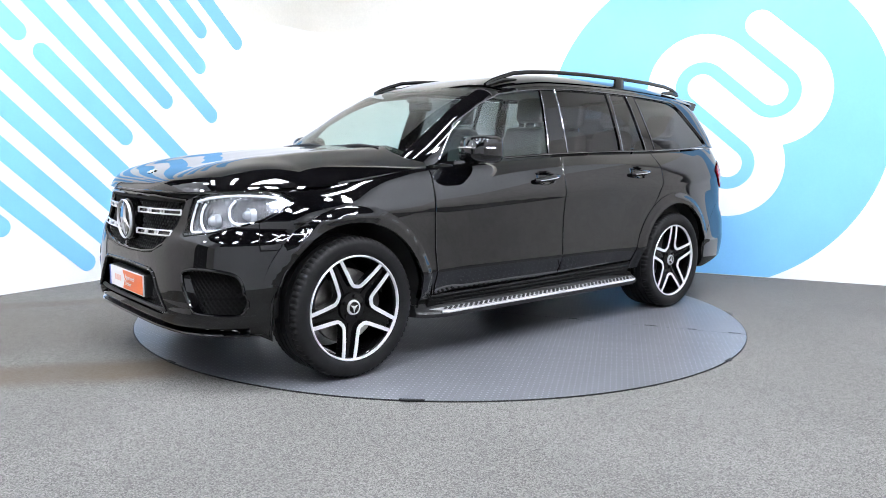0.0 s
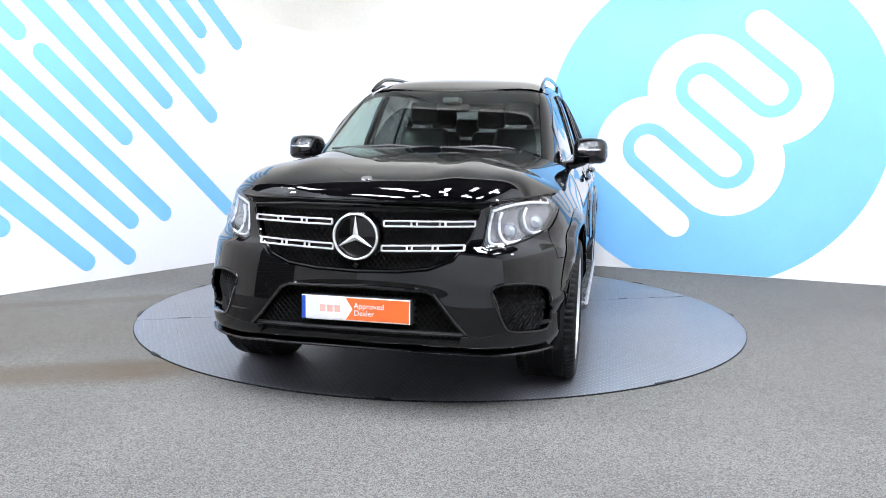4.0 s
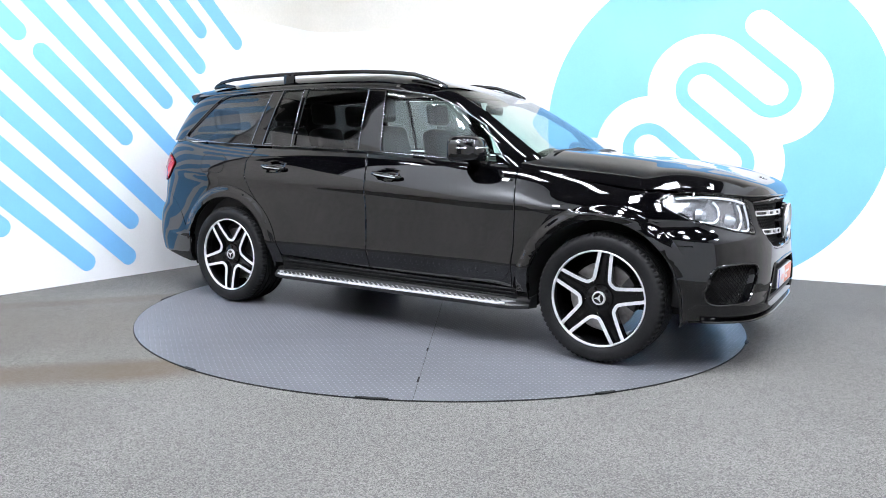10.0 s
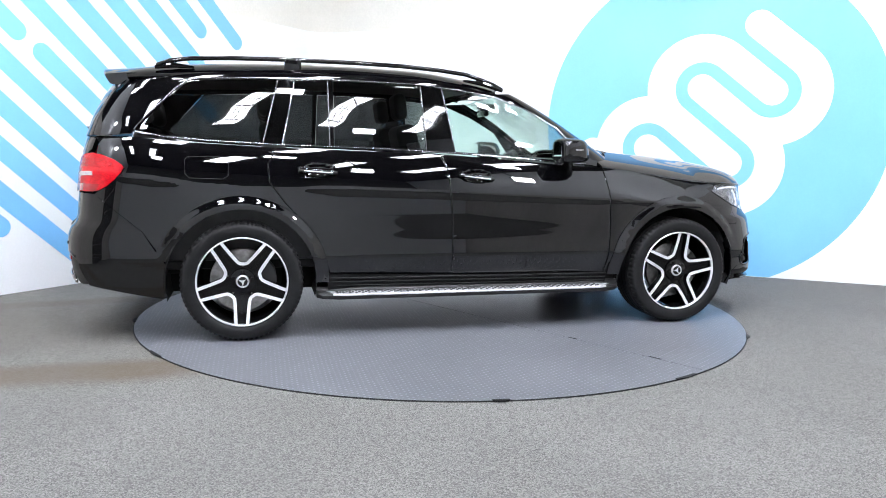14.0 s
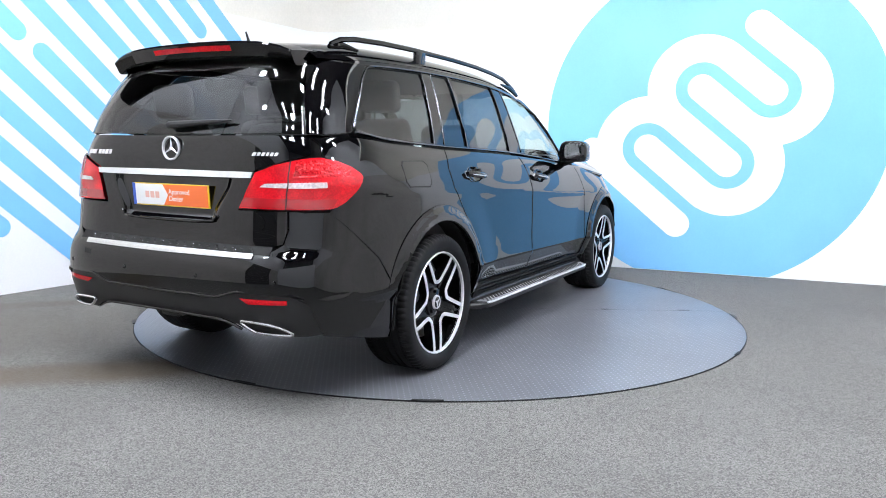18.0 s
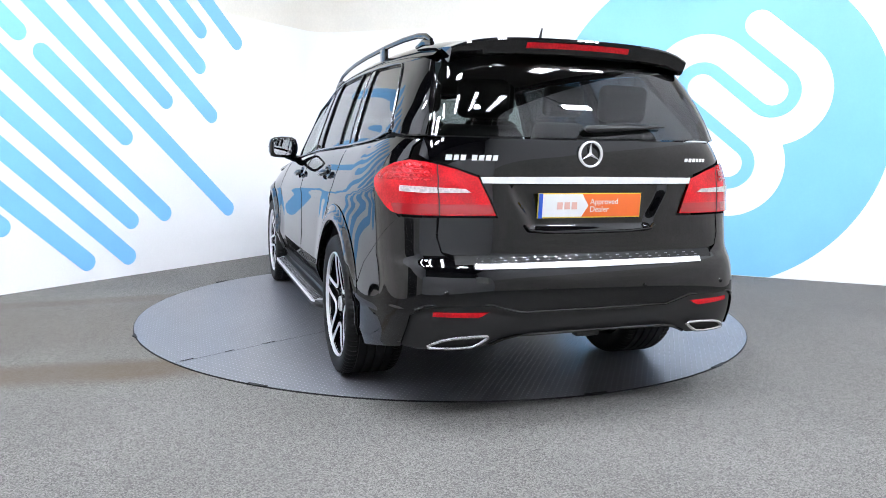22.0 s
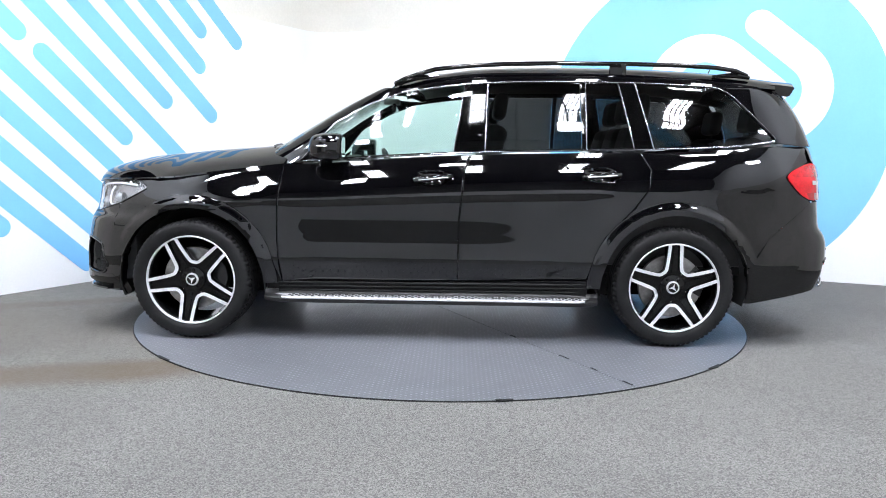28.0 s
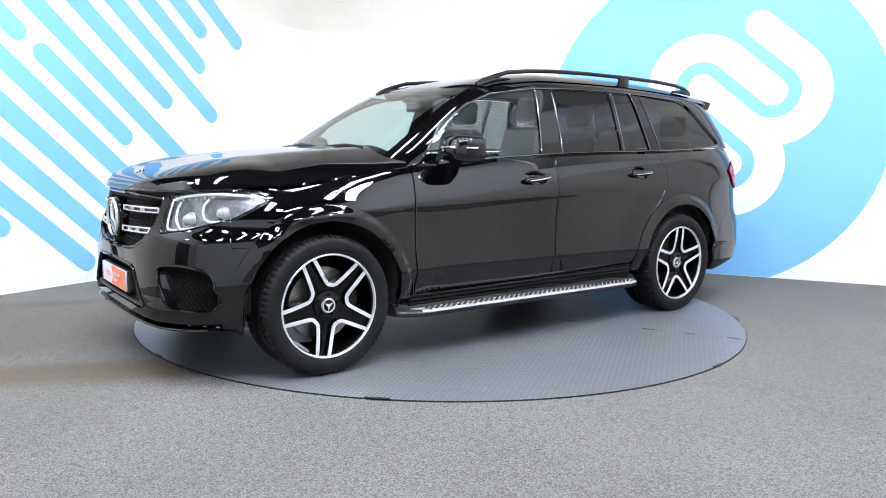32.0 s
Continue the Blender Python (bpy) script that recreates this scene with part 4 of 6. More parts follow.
def outline_open(surf, pts, step=0.05):
    out = []
    for (h, a, z), (h2, a2, z2) in zip(pts, pts[1:]):
        if h == h2:
            n = max(1, int(math.hypot(a2 - a, z2 - z) / step))
            out += [(at(surf, h, a + (a2 - a) * k / n, z + (z2 - z) * k / n), z + (z2 - z) * k / n) for k in range(n)]
        else:
            u, u2 = at(surf, h, a, z), at(surf, h2, a2, z2)
            out += [(u + (u2 - u) * k / 4, z + (z2 - z) * k / 4) for k in range(4)]
    h, a, z = pts[-1]
    return out + [(at(surf, h, a, z), z)]




def on_nose(y, z, d=0.0):
    u = at(lower, "F", y, z)
    n = normal_at(lower, u, z)
    if n.x < 0:
        n = -n
    return lower(u, z) + n * d


def on_stern(y, z, d=0.0, surf=None):
    surf = surf or lower
    u = at(surf, "R", y, z)
    n = normal_at(surf, u, z)
    if n.x > 0:
        n = -n
    return surf(u, z) + n * d


def mirrored(half):
    """Closes a half outline (u, z) that starts and ends on the middle of the nose."""
    return half + [(-u, z) for u, z in half[-2:0:-1]]


def mirrored_back(half):
    return half + [(6 - u, z) for u, z in half[-2:0:-1]]


def net(name, surf, pts, parent, pitch, depth, thick, both=True, label="", sym=False):
    """A honeycomb-like net of thin bars inside an outline on a skin."""
    half = outline_open(surf, pts)
    poly = mirrored(half) if sym else half
    us, zs = [p[0] for p in poly], [p[1] for p in poly]
    scale = (surf(max(us), sum(zs) / len(zs)) - surf(min(us), sum(zs) / len(zs))).length / max(max(us) - min(us), 1e-6)

    def within(u, z):
        ins = False
        for i in range(len(poly)):
            (x1, y1), (x2, y2) = poly[i - 1], poly[i]
            if (y1 > z) != (y2 > z) and u < (x2 - x1) * (z - y1) / (y2 - y1) + x1:
                ins = not ins
        return ins

    bm = bmesh.new()
    rows = int((max(zs) - min(zs)) / pitch) + 2
    cols = int((max(us) - min(us)) * scale / (pitch * 1.7)) + 2
    for j in range(rows):
        z = min(zs) + j * pitch
        for i in range(cols):
            u = min(us) + (i + 0.5 * (j % 2)) * pitch * 1.7 / scale
            for du, dz in ((0.5, 1), (-0.5, 1)):
                a, b = (u, z), (u + du * pitch * 1.7 / scale, z + dz * pitch)
                if within(*a) and within(*b):
                    p, q = surf(*a), surf(*b)
                    n = normal_at(surf, *a)
                    if n.dot(p - Vector((0, 0, 0.6))) < 0:
                        n = -n
                    p, q = p + n * depth, q + n * depth
                    d = (q - p).normalized()
                    s = d.cross(n) * thick
                    vs = [bm.verts.new(c) for c in (p - s, p + n * thick * 1.4, p + s, q - s, q + n * thick * 1.4, q + s)]
                    bm.faces.new((vs[0], vs[1], vs[4], vs[3]))
                    bm.faces.new((vs[1], vs[2], vs[5], vs[4]))
    out = []
    for m in ((False, True) if both else (False,)):
        c = bm.copy()
        if m:
            for v in c.verts:
                v.co.y = -v.co.y
            bmesh.ops.reverse_faces(c, faces=c.faces[:])
        out.append(part(name, c, NET, parent[m] if isinstance(parent, (list, tuple)) else parent, label, smooth=False))
    bm.free()
    return out


def star_badge(name, parent, centre, facing, r, label, ring=0.085):
    """A ring with a plain three-pointed figure in it, facing along x (1 or -1)."""
    made = lathe([(r * (1 - ring), 0.0), (r * (1 - ring), 0.010), (r * (1 - ring / 2), 0.013), (r, 0.010), (r, 0.0), (r * (1 - ring), 0.0)], 48, "z")
    for k in range(3):
        a = radians(90 + 120 * k)
        tip = Vector((math.cos(a), math.sin(a))) * r * 0.93
        s = Vector((-math.sin(a), math.cos(a)))
        # each ray is a ridge with two sloping faces
        vs = [made.verts.new(p) for p in ((tip.x, tip.y, 0.006), (s.x * r * 0.135, s.y * r * 0.135, 0.003), (0, 0, 0.014), (-s.x * r * 0.135, -s.y * r * 0.135, 0.003))]
        made.faces.new((vs[0], vs[2], vs[1]))
        made.faces.new((vs[0], vs[3], vs[2]))
    turn = Matrix.Rotation(radians(90), 4, "X")
    m = Matrix.Translation(centre) @ Matrix.Rotation(radians(90 * facing), 4, "Z") @ turn
    bmesh.ops.transform(made, matrix=m, verts=made.verts[:])
    return part(name, made, BRIGHT, parent, label)


def text_mesh(body, size, place, material, parent, name, label=""):
    c = bpy.data.curves.new("t", "FONT")
    c.body, c.size, c.extrude = body, size, 0.0004
    o = bpy.data.objects.new("t", c)
    me = bpy.data.meshes.new_from_object(o)
    bpy.data.objects.remove(o)
    bpy.data.curves.remove(c)
    me.transform(place)
    me.materials.clear()
    me.materials.append(material)
    ob = new(name, me)
    ob.parent = parent
    if label:
        ob["label"] = label
    return ob


def number_plate(car, name, centre, facing, base, label, lean=0.0):
    """A show plate: white left part, orange right part with a pointed join, faint printed bars."""
    w, h = 0.262, 0.056
    root = Matrix.Translation(centre) @ Matrix.Rotation(radians(lean), 4, "Y") @ Matrix.Rotation(radians(90 * facing), 4, "Z") @ Matrix.Rotation(radians(90), 4, "X")
    place = lambda a, b, d: root @ Vector((a, b, d))
    back = part(name, slab([(-w, -h), (w, -h), (w, h), (-w, h)], place, 0.008, 0.002), base, car, label, smooth=False)
    part("white_field", slab([(-w + 0.004, -h + 0.006), (-0.045, -h + 0.006), (-0.012, 0.0), (-0.045, h - 0.004), (-w + 0.004, h - 0.004)], lambda a, b, d: place(a, b, d + 0.002), 0.002), WHITE_PLATE, back, smooth=False)
    part("orange_field", slab([(-0.044, -h + 0.006), (w - 0.004, -h + 0.006), (w - 0.004, h - 0.004), (-0.044, h - 0.004), (-0.011, 0.0)], lambda a, b, d: place(a, b, d + 0.002), 0.002), ORANGE, back, smooth=False)
    part("blue_edge", slab([(-w + 0.001, -h + 0.001), (-w + 0.020, -h + 0.001), (-w + 0.020, h - 0.001), (-w + 0.001, h - 0.001)], lambda a, b, d: place(a, b, d + 0.003), 0.002), BLUE_EDGE, back, smooth=False)
    for k in range(3):
        a = -0.170 + 0.036 * k
        part("printed_bar", slab([(a, -0.016), (a + 0.027, -0.016), (a + 0.027, 0.016), (a, 0.016)], lambda p, q, d: place(p, q, d + 0.004), 0.001), PALE_PINK, back, smooth=False)
    for word, y in (("Approved", 0.006), ("Dealer", -0.028)):
        text_mesh(word, 0.036, root @ Matrix.Translation((0.0 - 0.005, y, 0.0032)), WHITE_PLATE, back, "lettering", "white printed word")
    return back


def rounded(pts, closed=True, n=5):
    """A smooth line through the points."""
    out = []
    k = len(pts)
    for i in range(k if closed else k - 1):
        a, b, c, d = (pts[j % k] if closed else pts[min(max(j, 0), k - 1)] for j in (i - 1, i, i + 1, i + 2))
        for q in range(n):
            t = q / n
            out.append(tuple(0.5 * (2 * v + (w - u) * t + (2 * u - 5 * v + 4 * w - x) * t * t + (3 * v - u - 3 * w + x) * t ** 3) for u, v, w, x in zip(a, b, c, d)))
    return out if closed else out + [pts[-1]]


def nose(car):
    fog_edge = [(0.858, 0.402), (0.876, 0.47), (0.874, 0.545), (0.850, 0.600), (0.79, 0.623), (0.705, 0.629), (0.642, 0.618), (0.624, 0.588), (0.646, 0.52), (0.674, 0.452), (0.705, 0.412)]
    # bumper skin down to the lip, round the intakes
    ub = [("F", 0.0, 0.655), ("F", 0.20, 0.662), ("F", 0.34, 0.68), ("F", 0.45, 0.725), ("F", 0.52, 0.82), ("F", 0.562, 0.955), ("F", 0.590, 0.968), ("F", 0.576, 0.88), ("F", 0.568, 0.795), ("F", 0.59, 0.777), ("F", 0.70, 0.793), ("F", 0.79, 0.828), ("S", 2.035, 0.852),
          ("S", 2.052, 0.7165)] + arch(AXLES[0], 0.547, 37.7, 27, 3) + arch(AXLES[0], 0.462, 25, -15, 8) + [("S", 2.075, 0.345)]
    mid = [("F", y, z) for y, z in rounded(fog_edge, False)] + [("F", 0.67, 0.394), ("F", 0.60, 0.385), ("F", 0.535, 0.385), ("F", 0.47, 0.45), ("F", 0.37, 0.575), ("F", 0.33, 0.592), ("F", 0.0, 0.598)]
    panel("front_bumper", lower, mirrored(outline_open(lower, ub + mid)), PAINT, car, both=False, flange=0.05, shrink=0.0, da=DU / 3, db=0.008)
    panel("bumper_blade", lower, [("F", 0.50, 0.388), ("F", 0.60, 0.392), ("F", 0.70, 0.408), ("F", 0.868, 0.40), ("S", 2.08, 0.40), ("S", 2.0, 0.345), ("F", 0.87, 0.345), ("F", 0.60, 0.338), ("F", 0.48, 0.345)], PAINT, car, lift=0.004, flange=0.04, shrink=0)
    lip = [("F", 0.0, 0.352), ("F", 0.50, 0.352), ("F", 0.60, 0.342), ("F", 0.87, 0.348), ("S", 2.06, 0.345), ("S", 2.0, 0.335), ("S", 2.0, 0.302), ("S", 2.12, 0.302), ("F", 0.70, 0.305), ("F", 0.5, 0.310), ("F", 0.0, 0.310)]
    panel("front_lip", lower, mirrored(outline_open(lower, lip)), GLOSS_BLACK, car, both=False, lift=0.0, flange=0.03, shrink=0, label="gloss black front lip")
    # the splitter: a thin blade that stands out under the lip
    path = outline_open(lower, [("F", 0.0, 0.316), ("F", 0.48, 0.316), ("F", 0.60, 0.306), ("F", 0.75, 0.308), ("F", 0.86, 0.310), ("S", 2.14, 0.308), ("S", 2.04, 0.300)])
    path = [(-u, z) for u, z in path[:0:-1]] + path
    bm = bmesh.new()
    rows = []
    for k, (u, z) in enumerate(path):
        n = normal_at(lower, u, z)
        p = lower(u, z)
        if n.dot(p - Vector((0.5, 0, 0.4))) < 0:
            n = -n
        n = Vector((n.x, n.y, 0)).normalized()
        out = 0.034 * smooth01(0, 5, min(k, len(path) - 1 - k))
        rows.append([bm.verts.new(p + n * d + Vector((0, 0, h))) for d, h in ((-0.08, 0.010), (out - 0.012, 0.003), (out - 0.003, 0.0), (out, -0.006), (out - 0.004, -0.012), (-0.08, -0.016))])
    for a, c in zip(rows, rows[1:]):
        for k in range(6):
            bm.faces.new((a[k], a[(k + 1) % 6], c[(k + 1) % 6], c[k]))
    bmesh.ops.recalc_face_normals(bm, faces=bm.faces[:])
    part("splitter", bm, PAINT, car)
    # lower intake with its net
    low = [("F", 0.0, 0.61), ("F", 0.36, 0.605), ("F", 0.40, 0.58), ("F", 0.56, 0.40), ("F", 0.56, 0.36), ("F", 0.0, 0.36)]
    intake = panel("lower_intake", lower, mirrored(outline_open(lower, low)), DARK, car, both=False, lift=-0.09, flange=0.0, shrink=0)[0]
    net("intake_net", lower, low, intake, 0.016, -0.045, 0.0035, both=False, sym=True)
    part("intake_bar", tube([on_nose(y, 0.395, -0.02) for y in (-0.53, -0.4, -0.2, 0, 0.2, 0.4, 0.53)], 0.011, 8), SATIN_BLACK, intake)
    fog = [("F", 0.57, 0.59), ("F", 0.62, 0.63), ("F", 0.73, 0.645), ("F", 0.86, 0.63), ("F", 0.89, 0.56), ("F", 0.89, 0.37), ("F", 0.64, 0.385), ("F", 0.58, 0.47)]
    sides = panel("side_intake", lower, fog, DARK, car, lift=-0.07, flange=0.0, shrink=0)
    net("intake_net", lower, fog, sides, 0.015, -0.04, 0.0032)
    fog_rim = rounded(fog_edge + [(0.78, 0.402)], True, 3)
    low_rim = [(-0.53, 0.388), (-0.47, 0.45), (-0.37, 0.575), (-0.33, 0.592), (0, 0.598), (0.33, 0.592), (0.37, 0.575), (0.47, 0.45), (0.53, 0.388)]

    def along(line):
        return [(a + (c - a) * i / 5, b + (d - b) * i / 5) for (a, b), (c, d) in zip(line, line[1:]) for i in range(5)]

    part("intake_rim", tube([on_nose(y if abs(y) > 1e-3 else 1e-3, z, -0.002) for y, z in along(low_rim)], 0.010, 8), PAINT, intake)
    for s, par in ((1, sides[0]), (-1, sides[1])):
        part("intake_duct", box(1.93, 2.085, min(s * 0.58, s * 0.845), max(s * 0.58, s * 0.845), 0.36, 0.645, 0.01), DARK, par)
        part("intake_rim", tube([on_nose(s * y, z, -0.003) for y, z in fog_rim], 0.009, 8, closed=True), PAINT, par)
        part("parking_sensor", lathe([(0, 0.006), (0.008, 0.005), (0.010, 0.0)], 14, "z"), GLOSS_BLACK, par).matrix_basis = Matrix.Translation(on_nose(s * 0.735, 0.455, -0.03)) @ Matrix.Rotation(radians(90), 4, "Y")
        wing = [(0.600, 0.596), (0.628, 0.53), (0.655, 0.46), (0.69, 0.412)]
        part("intake_wing", quad_strip([on_nose(s * y, z, -0.002) for y, z in wing], [on_nose(s * (y + 0.045), z - 0.004, -0.040) for y, z in wing]), PAINT, par)
        part("intake_flick", tube([on_nose(s * y, z, -0.01) for y, z in ((0.60, 0.43), (0.66, 0.40), (0.74, 0.392), (0.84, 0.40))], 0.009, 8), GLOSS_BLACK, par)
    # radiator grille
    gr = [("F", 0.0, 0.968), ("F", 0.30, 0.968), ("F", 0.545, 0.955), ("F", 0.555, 0.93), ("F", 0.512, 0.82), ("F", 0.445, 0.735), ("F", 0.34, 0.69), ("F", 0.20, 0.672), ("F", 0.0, 0.665)]
    grille = panel("radiator_grille", lower, mirrored(outline_open(lower, gr)), DARK, car, both=False, lift=-0.06, flange=0.0, shrink=0, label="black radiator grille with bright slotted bars")[0]
    net("grille_net", lower, gr, grille, 0.0165, -0.035, 0.0035, both=False, sym=True)
    rim_pts = outline_open(lower, gr)
    ring = [lower(u, z) for u, z in rim_pts + [(-u, z) for u, z in rim_pts[-2:0:-1]]]
    part("grille_surround", tube([p + Vector((-0.016, 0, 0)) for p in ring], 0.010, 8, closed=True), GLOSS_BLACK, grille)
    for s in (1, -1):
        for y0, y1, zi0, zi1, zo0, zo1 in ((0.125, 0.535, 0.871, 0.905, 0.878, 0.910), (0.118, 0.495, 0.758, 0.792, 0.772, 0.806)):
            n = 16
            top = [on_nose(s * (y0 + (y1 - y0) * i / n), zi1 + (zo1 - zi1) * i / n - 0.005, -0.002) for i in range(n + 1)]
            bot = [on_nose(s * (y0 + (y1 - y0) * i / n), zi0 + (zo0 - zi0) * i / n + 0.005, -0.002) for i in range(n + 1)]
            bar = part("grille_bar", tube(top, 0.0048, 8), BRIGHT, grille, "chrome slotted bar")
            part("lower_rail", tube(bot, 0.0048, 8), BRIGHT, bar)
            part("backing", quad_strip([p - Vector((0.012, 0, 0)) for p in top], [p - Vector((0.012, 0, 0)) for p in bot]), GLOSS_BLACK, bar)
            for k in (0, 5, 6, 10, 11, 16):
                part("post", tube([top[k], bot[k]], 0.0055, 6), BRIGHT, bar)
    boss = part("badge_boss", lathe([(0.0, 0.02), (0.095, 0.018), (0.112, 0.008), (0.116, -0.05)], 48, "z"), GLOSS_BLACK, grille)
    boss.matrix_basis = Matrix.Translation((2.372, 0, 0.827)) @ Matrix.Rotation(radians(90), 4, "Y")
    star_badge("star_badge", grille, (2.394, 0, 0.827), 1, 0.108, "large chrome ringed star badge")
    part("nose_camera", lathe([(0, 0.012), (0.012, 0.010), (0.016, 0.0)], 16, "z"), GLOSS_BLACK, grille).matrix_basis = Matrix.Translation((2.385, 0, 0.695)) @ Matrix.Rotation(radians(90), 4, "Y")
    number_plate(car, "front_plate", (2.405, 0, 0.49), 1, WHITE_PLATE, "white and orange dealer show plate")
    part("plate_holder", box(2.33, 2.394, -0.27, 0.27, 0.43, 0.55, 0.006), SATIN_BLACK, car)
    fill = [("F", 0.0, 1.0), ("F", 0.40, 0.998), ("F", 0.60, 0.99), ("F", 0.60, 0.94), ("F", 0.40, 0.945), ("F", 0.0, 0.945)]
    panel("bonnet_seal", lower, mirrored(outline_open(lower, fill)), DARK, car, both=False, lift=-0.022, flange=0, shrink=0)
    # bonnet badge
    part("bonnet_badge", lathe([(0.0, 0.006), (0.024, 0.005), (0.028, 0.0)], 24, "z"), CHROME, car, "small round chrome badge").matrix_basis = Matrix.Translation(bonnet(2.24, 0) + Vector((0, 0, 0.001))) @ Matrix.Rotation(radians(18), 4, "Y")
    # headlamps
    hl = [("F", 0.597, 0.970), ("F", 0.583, 0.88), ("F", 0.575, 0.80), ("F", 0.592, 0.784), ("F", 0.70, 0.80), ("F", 0.79, 0.835), ("S", 2.03, 0.860), ("S", 1.93, 0.910), ("S", 1.845, 0.955), ("S", 1.852, 0.975), ("S", 1.89, 0.998), ("F", 0.80, nose_top(0.80) - 0.007), ("F", 0.75, nose_top(0.75) - 0.008), ("F", 0.70, nose_top(0.70) - 0.008), ("F", 0.64, nose_top(0.64) - 0.010)]
    lamps = panel("headlamp", lower, hl, LAMP_SILVER, car, lift=-0.03, flange=0.0, shrink=0, label="clear headlamp with two projector units")
    panel("lens", lower, hl, LENS, lamps, lift=0.002, flange=0.0, shrink=0.003)
    inner = outline(lower, hl)
    for m in (0, 1):
        sg = 1 if m == 0 else -1
        bez = [lower(u, z) for u, z in inner]
        bez = [Vector((p.x - 0.006, p.y * sg - 0.004 * sg, p.z)) for p in bez]
        part("bezel", tube(bez, 0.006, 6, closed=True), GLOSS_BLACK, lamps[m])
        # light guides: a bright brow over two flame-like hooks
        for line, r in ((rounded([(0.612, 0.952), (0.66, 0.968), (0.72, 0.980), (0.78, 0.986), (0.835, 0.978)], False, 3), 0.007),
                        (rounded([(0.612, 0.945), (0.600, 0.88), (0.600, 0.83), (0.615, 0.808), (0.66, 0.806)], False, 3), 0.006),
                        (rounded([(0.735, 0.818), (0.68, 0.812), (0.648, 0.845), (0.640, 0.90), (0.652, 0.945)], False, 3), 0.007),
                        (rounded([(0.84, 0.855), (0.79, 0.845), (0.755, 0.872), (0.742, 0.925), (0.752, 0.962)], False, 3), 0.007)):
            part("light_guide", tube([on_nose(sg * y, z, -0.012) for y, z in line], r, 8), LAMP_WHITE, lamps[m])
        for y, z in ((0.69, 0.862), (0.80, 0.895)):
            c = on_nose(sg * y, z, -0.026)
            o = part("projector", lathe([(0.0, 0.026), (0.016, 0.022), (0.026, 0.010), (0.030, 0.0), (0.036, 0.0), (0.038, -0.03)], 28, "z"), GLASS_BALL, lamps[m], "clear projector lens")
            o.matrix_basis = Matrix.Translation(c) @ Matrix.Rotation(radians(90), 4, "Y")
        for k in range(9):
            y, z = 0.622 + 0.026 * k, 0.958 + 0.0052 * k - 0.0009 * max(0, k - 5) ** 2
            part("reflector_rib", tube([on_nose(sg * y, z + 0.012, -0.014), on_nose(sg * (y + 0.012), z - 0.014, -0.018)], 0.0045, 6), CHROME, lamps[m])


def quad_strip(a, b):
    bm = bmesh.new()
    va, vb = [bm.verts.new(p) for p in a], [bm.verts.new(p) for p in b]
    for i in range(len(a) - 1):
        bm.faces.new((va[i], va[i + 1], vb[i + 1], vb[i]))
    return bm


GLASS_BALL = mat("projector_glass", (0.55, 0.58, 0.62), 0.05, coat=1.0, metal=0.6)


def gate_skin(u, z):
    """The tailgate, with the recess for the plate pressed into it."""
    p = lower(u, z)
    if p.x > -2.2:
        return p
    side = 0.315 + 0.085 * smooth01(0.89, 1.075, z)
    d = smooth01(side + 0.020, side - 0.045, abs(p.y)) * smooth01(0.862, 0.905, z) * smooth01(1.10, 1.085, z)
    return Vector((p.x + 0.022 * d, p.y, p.z))


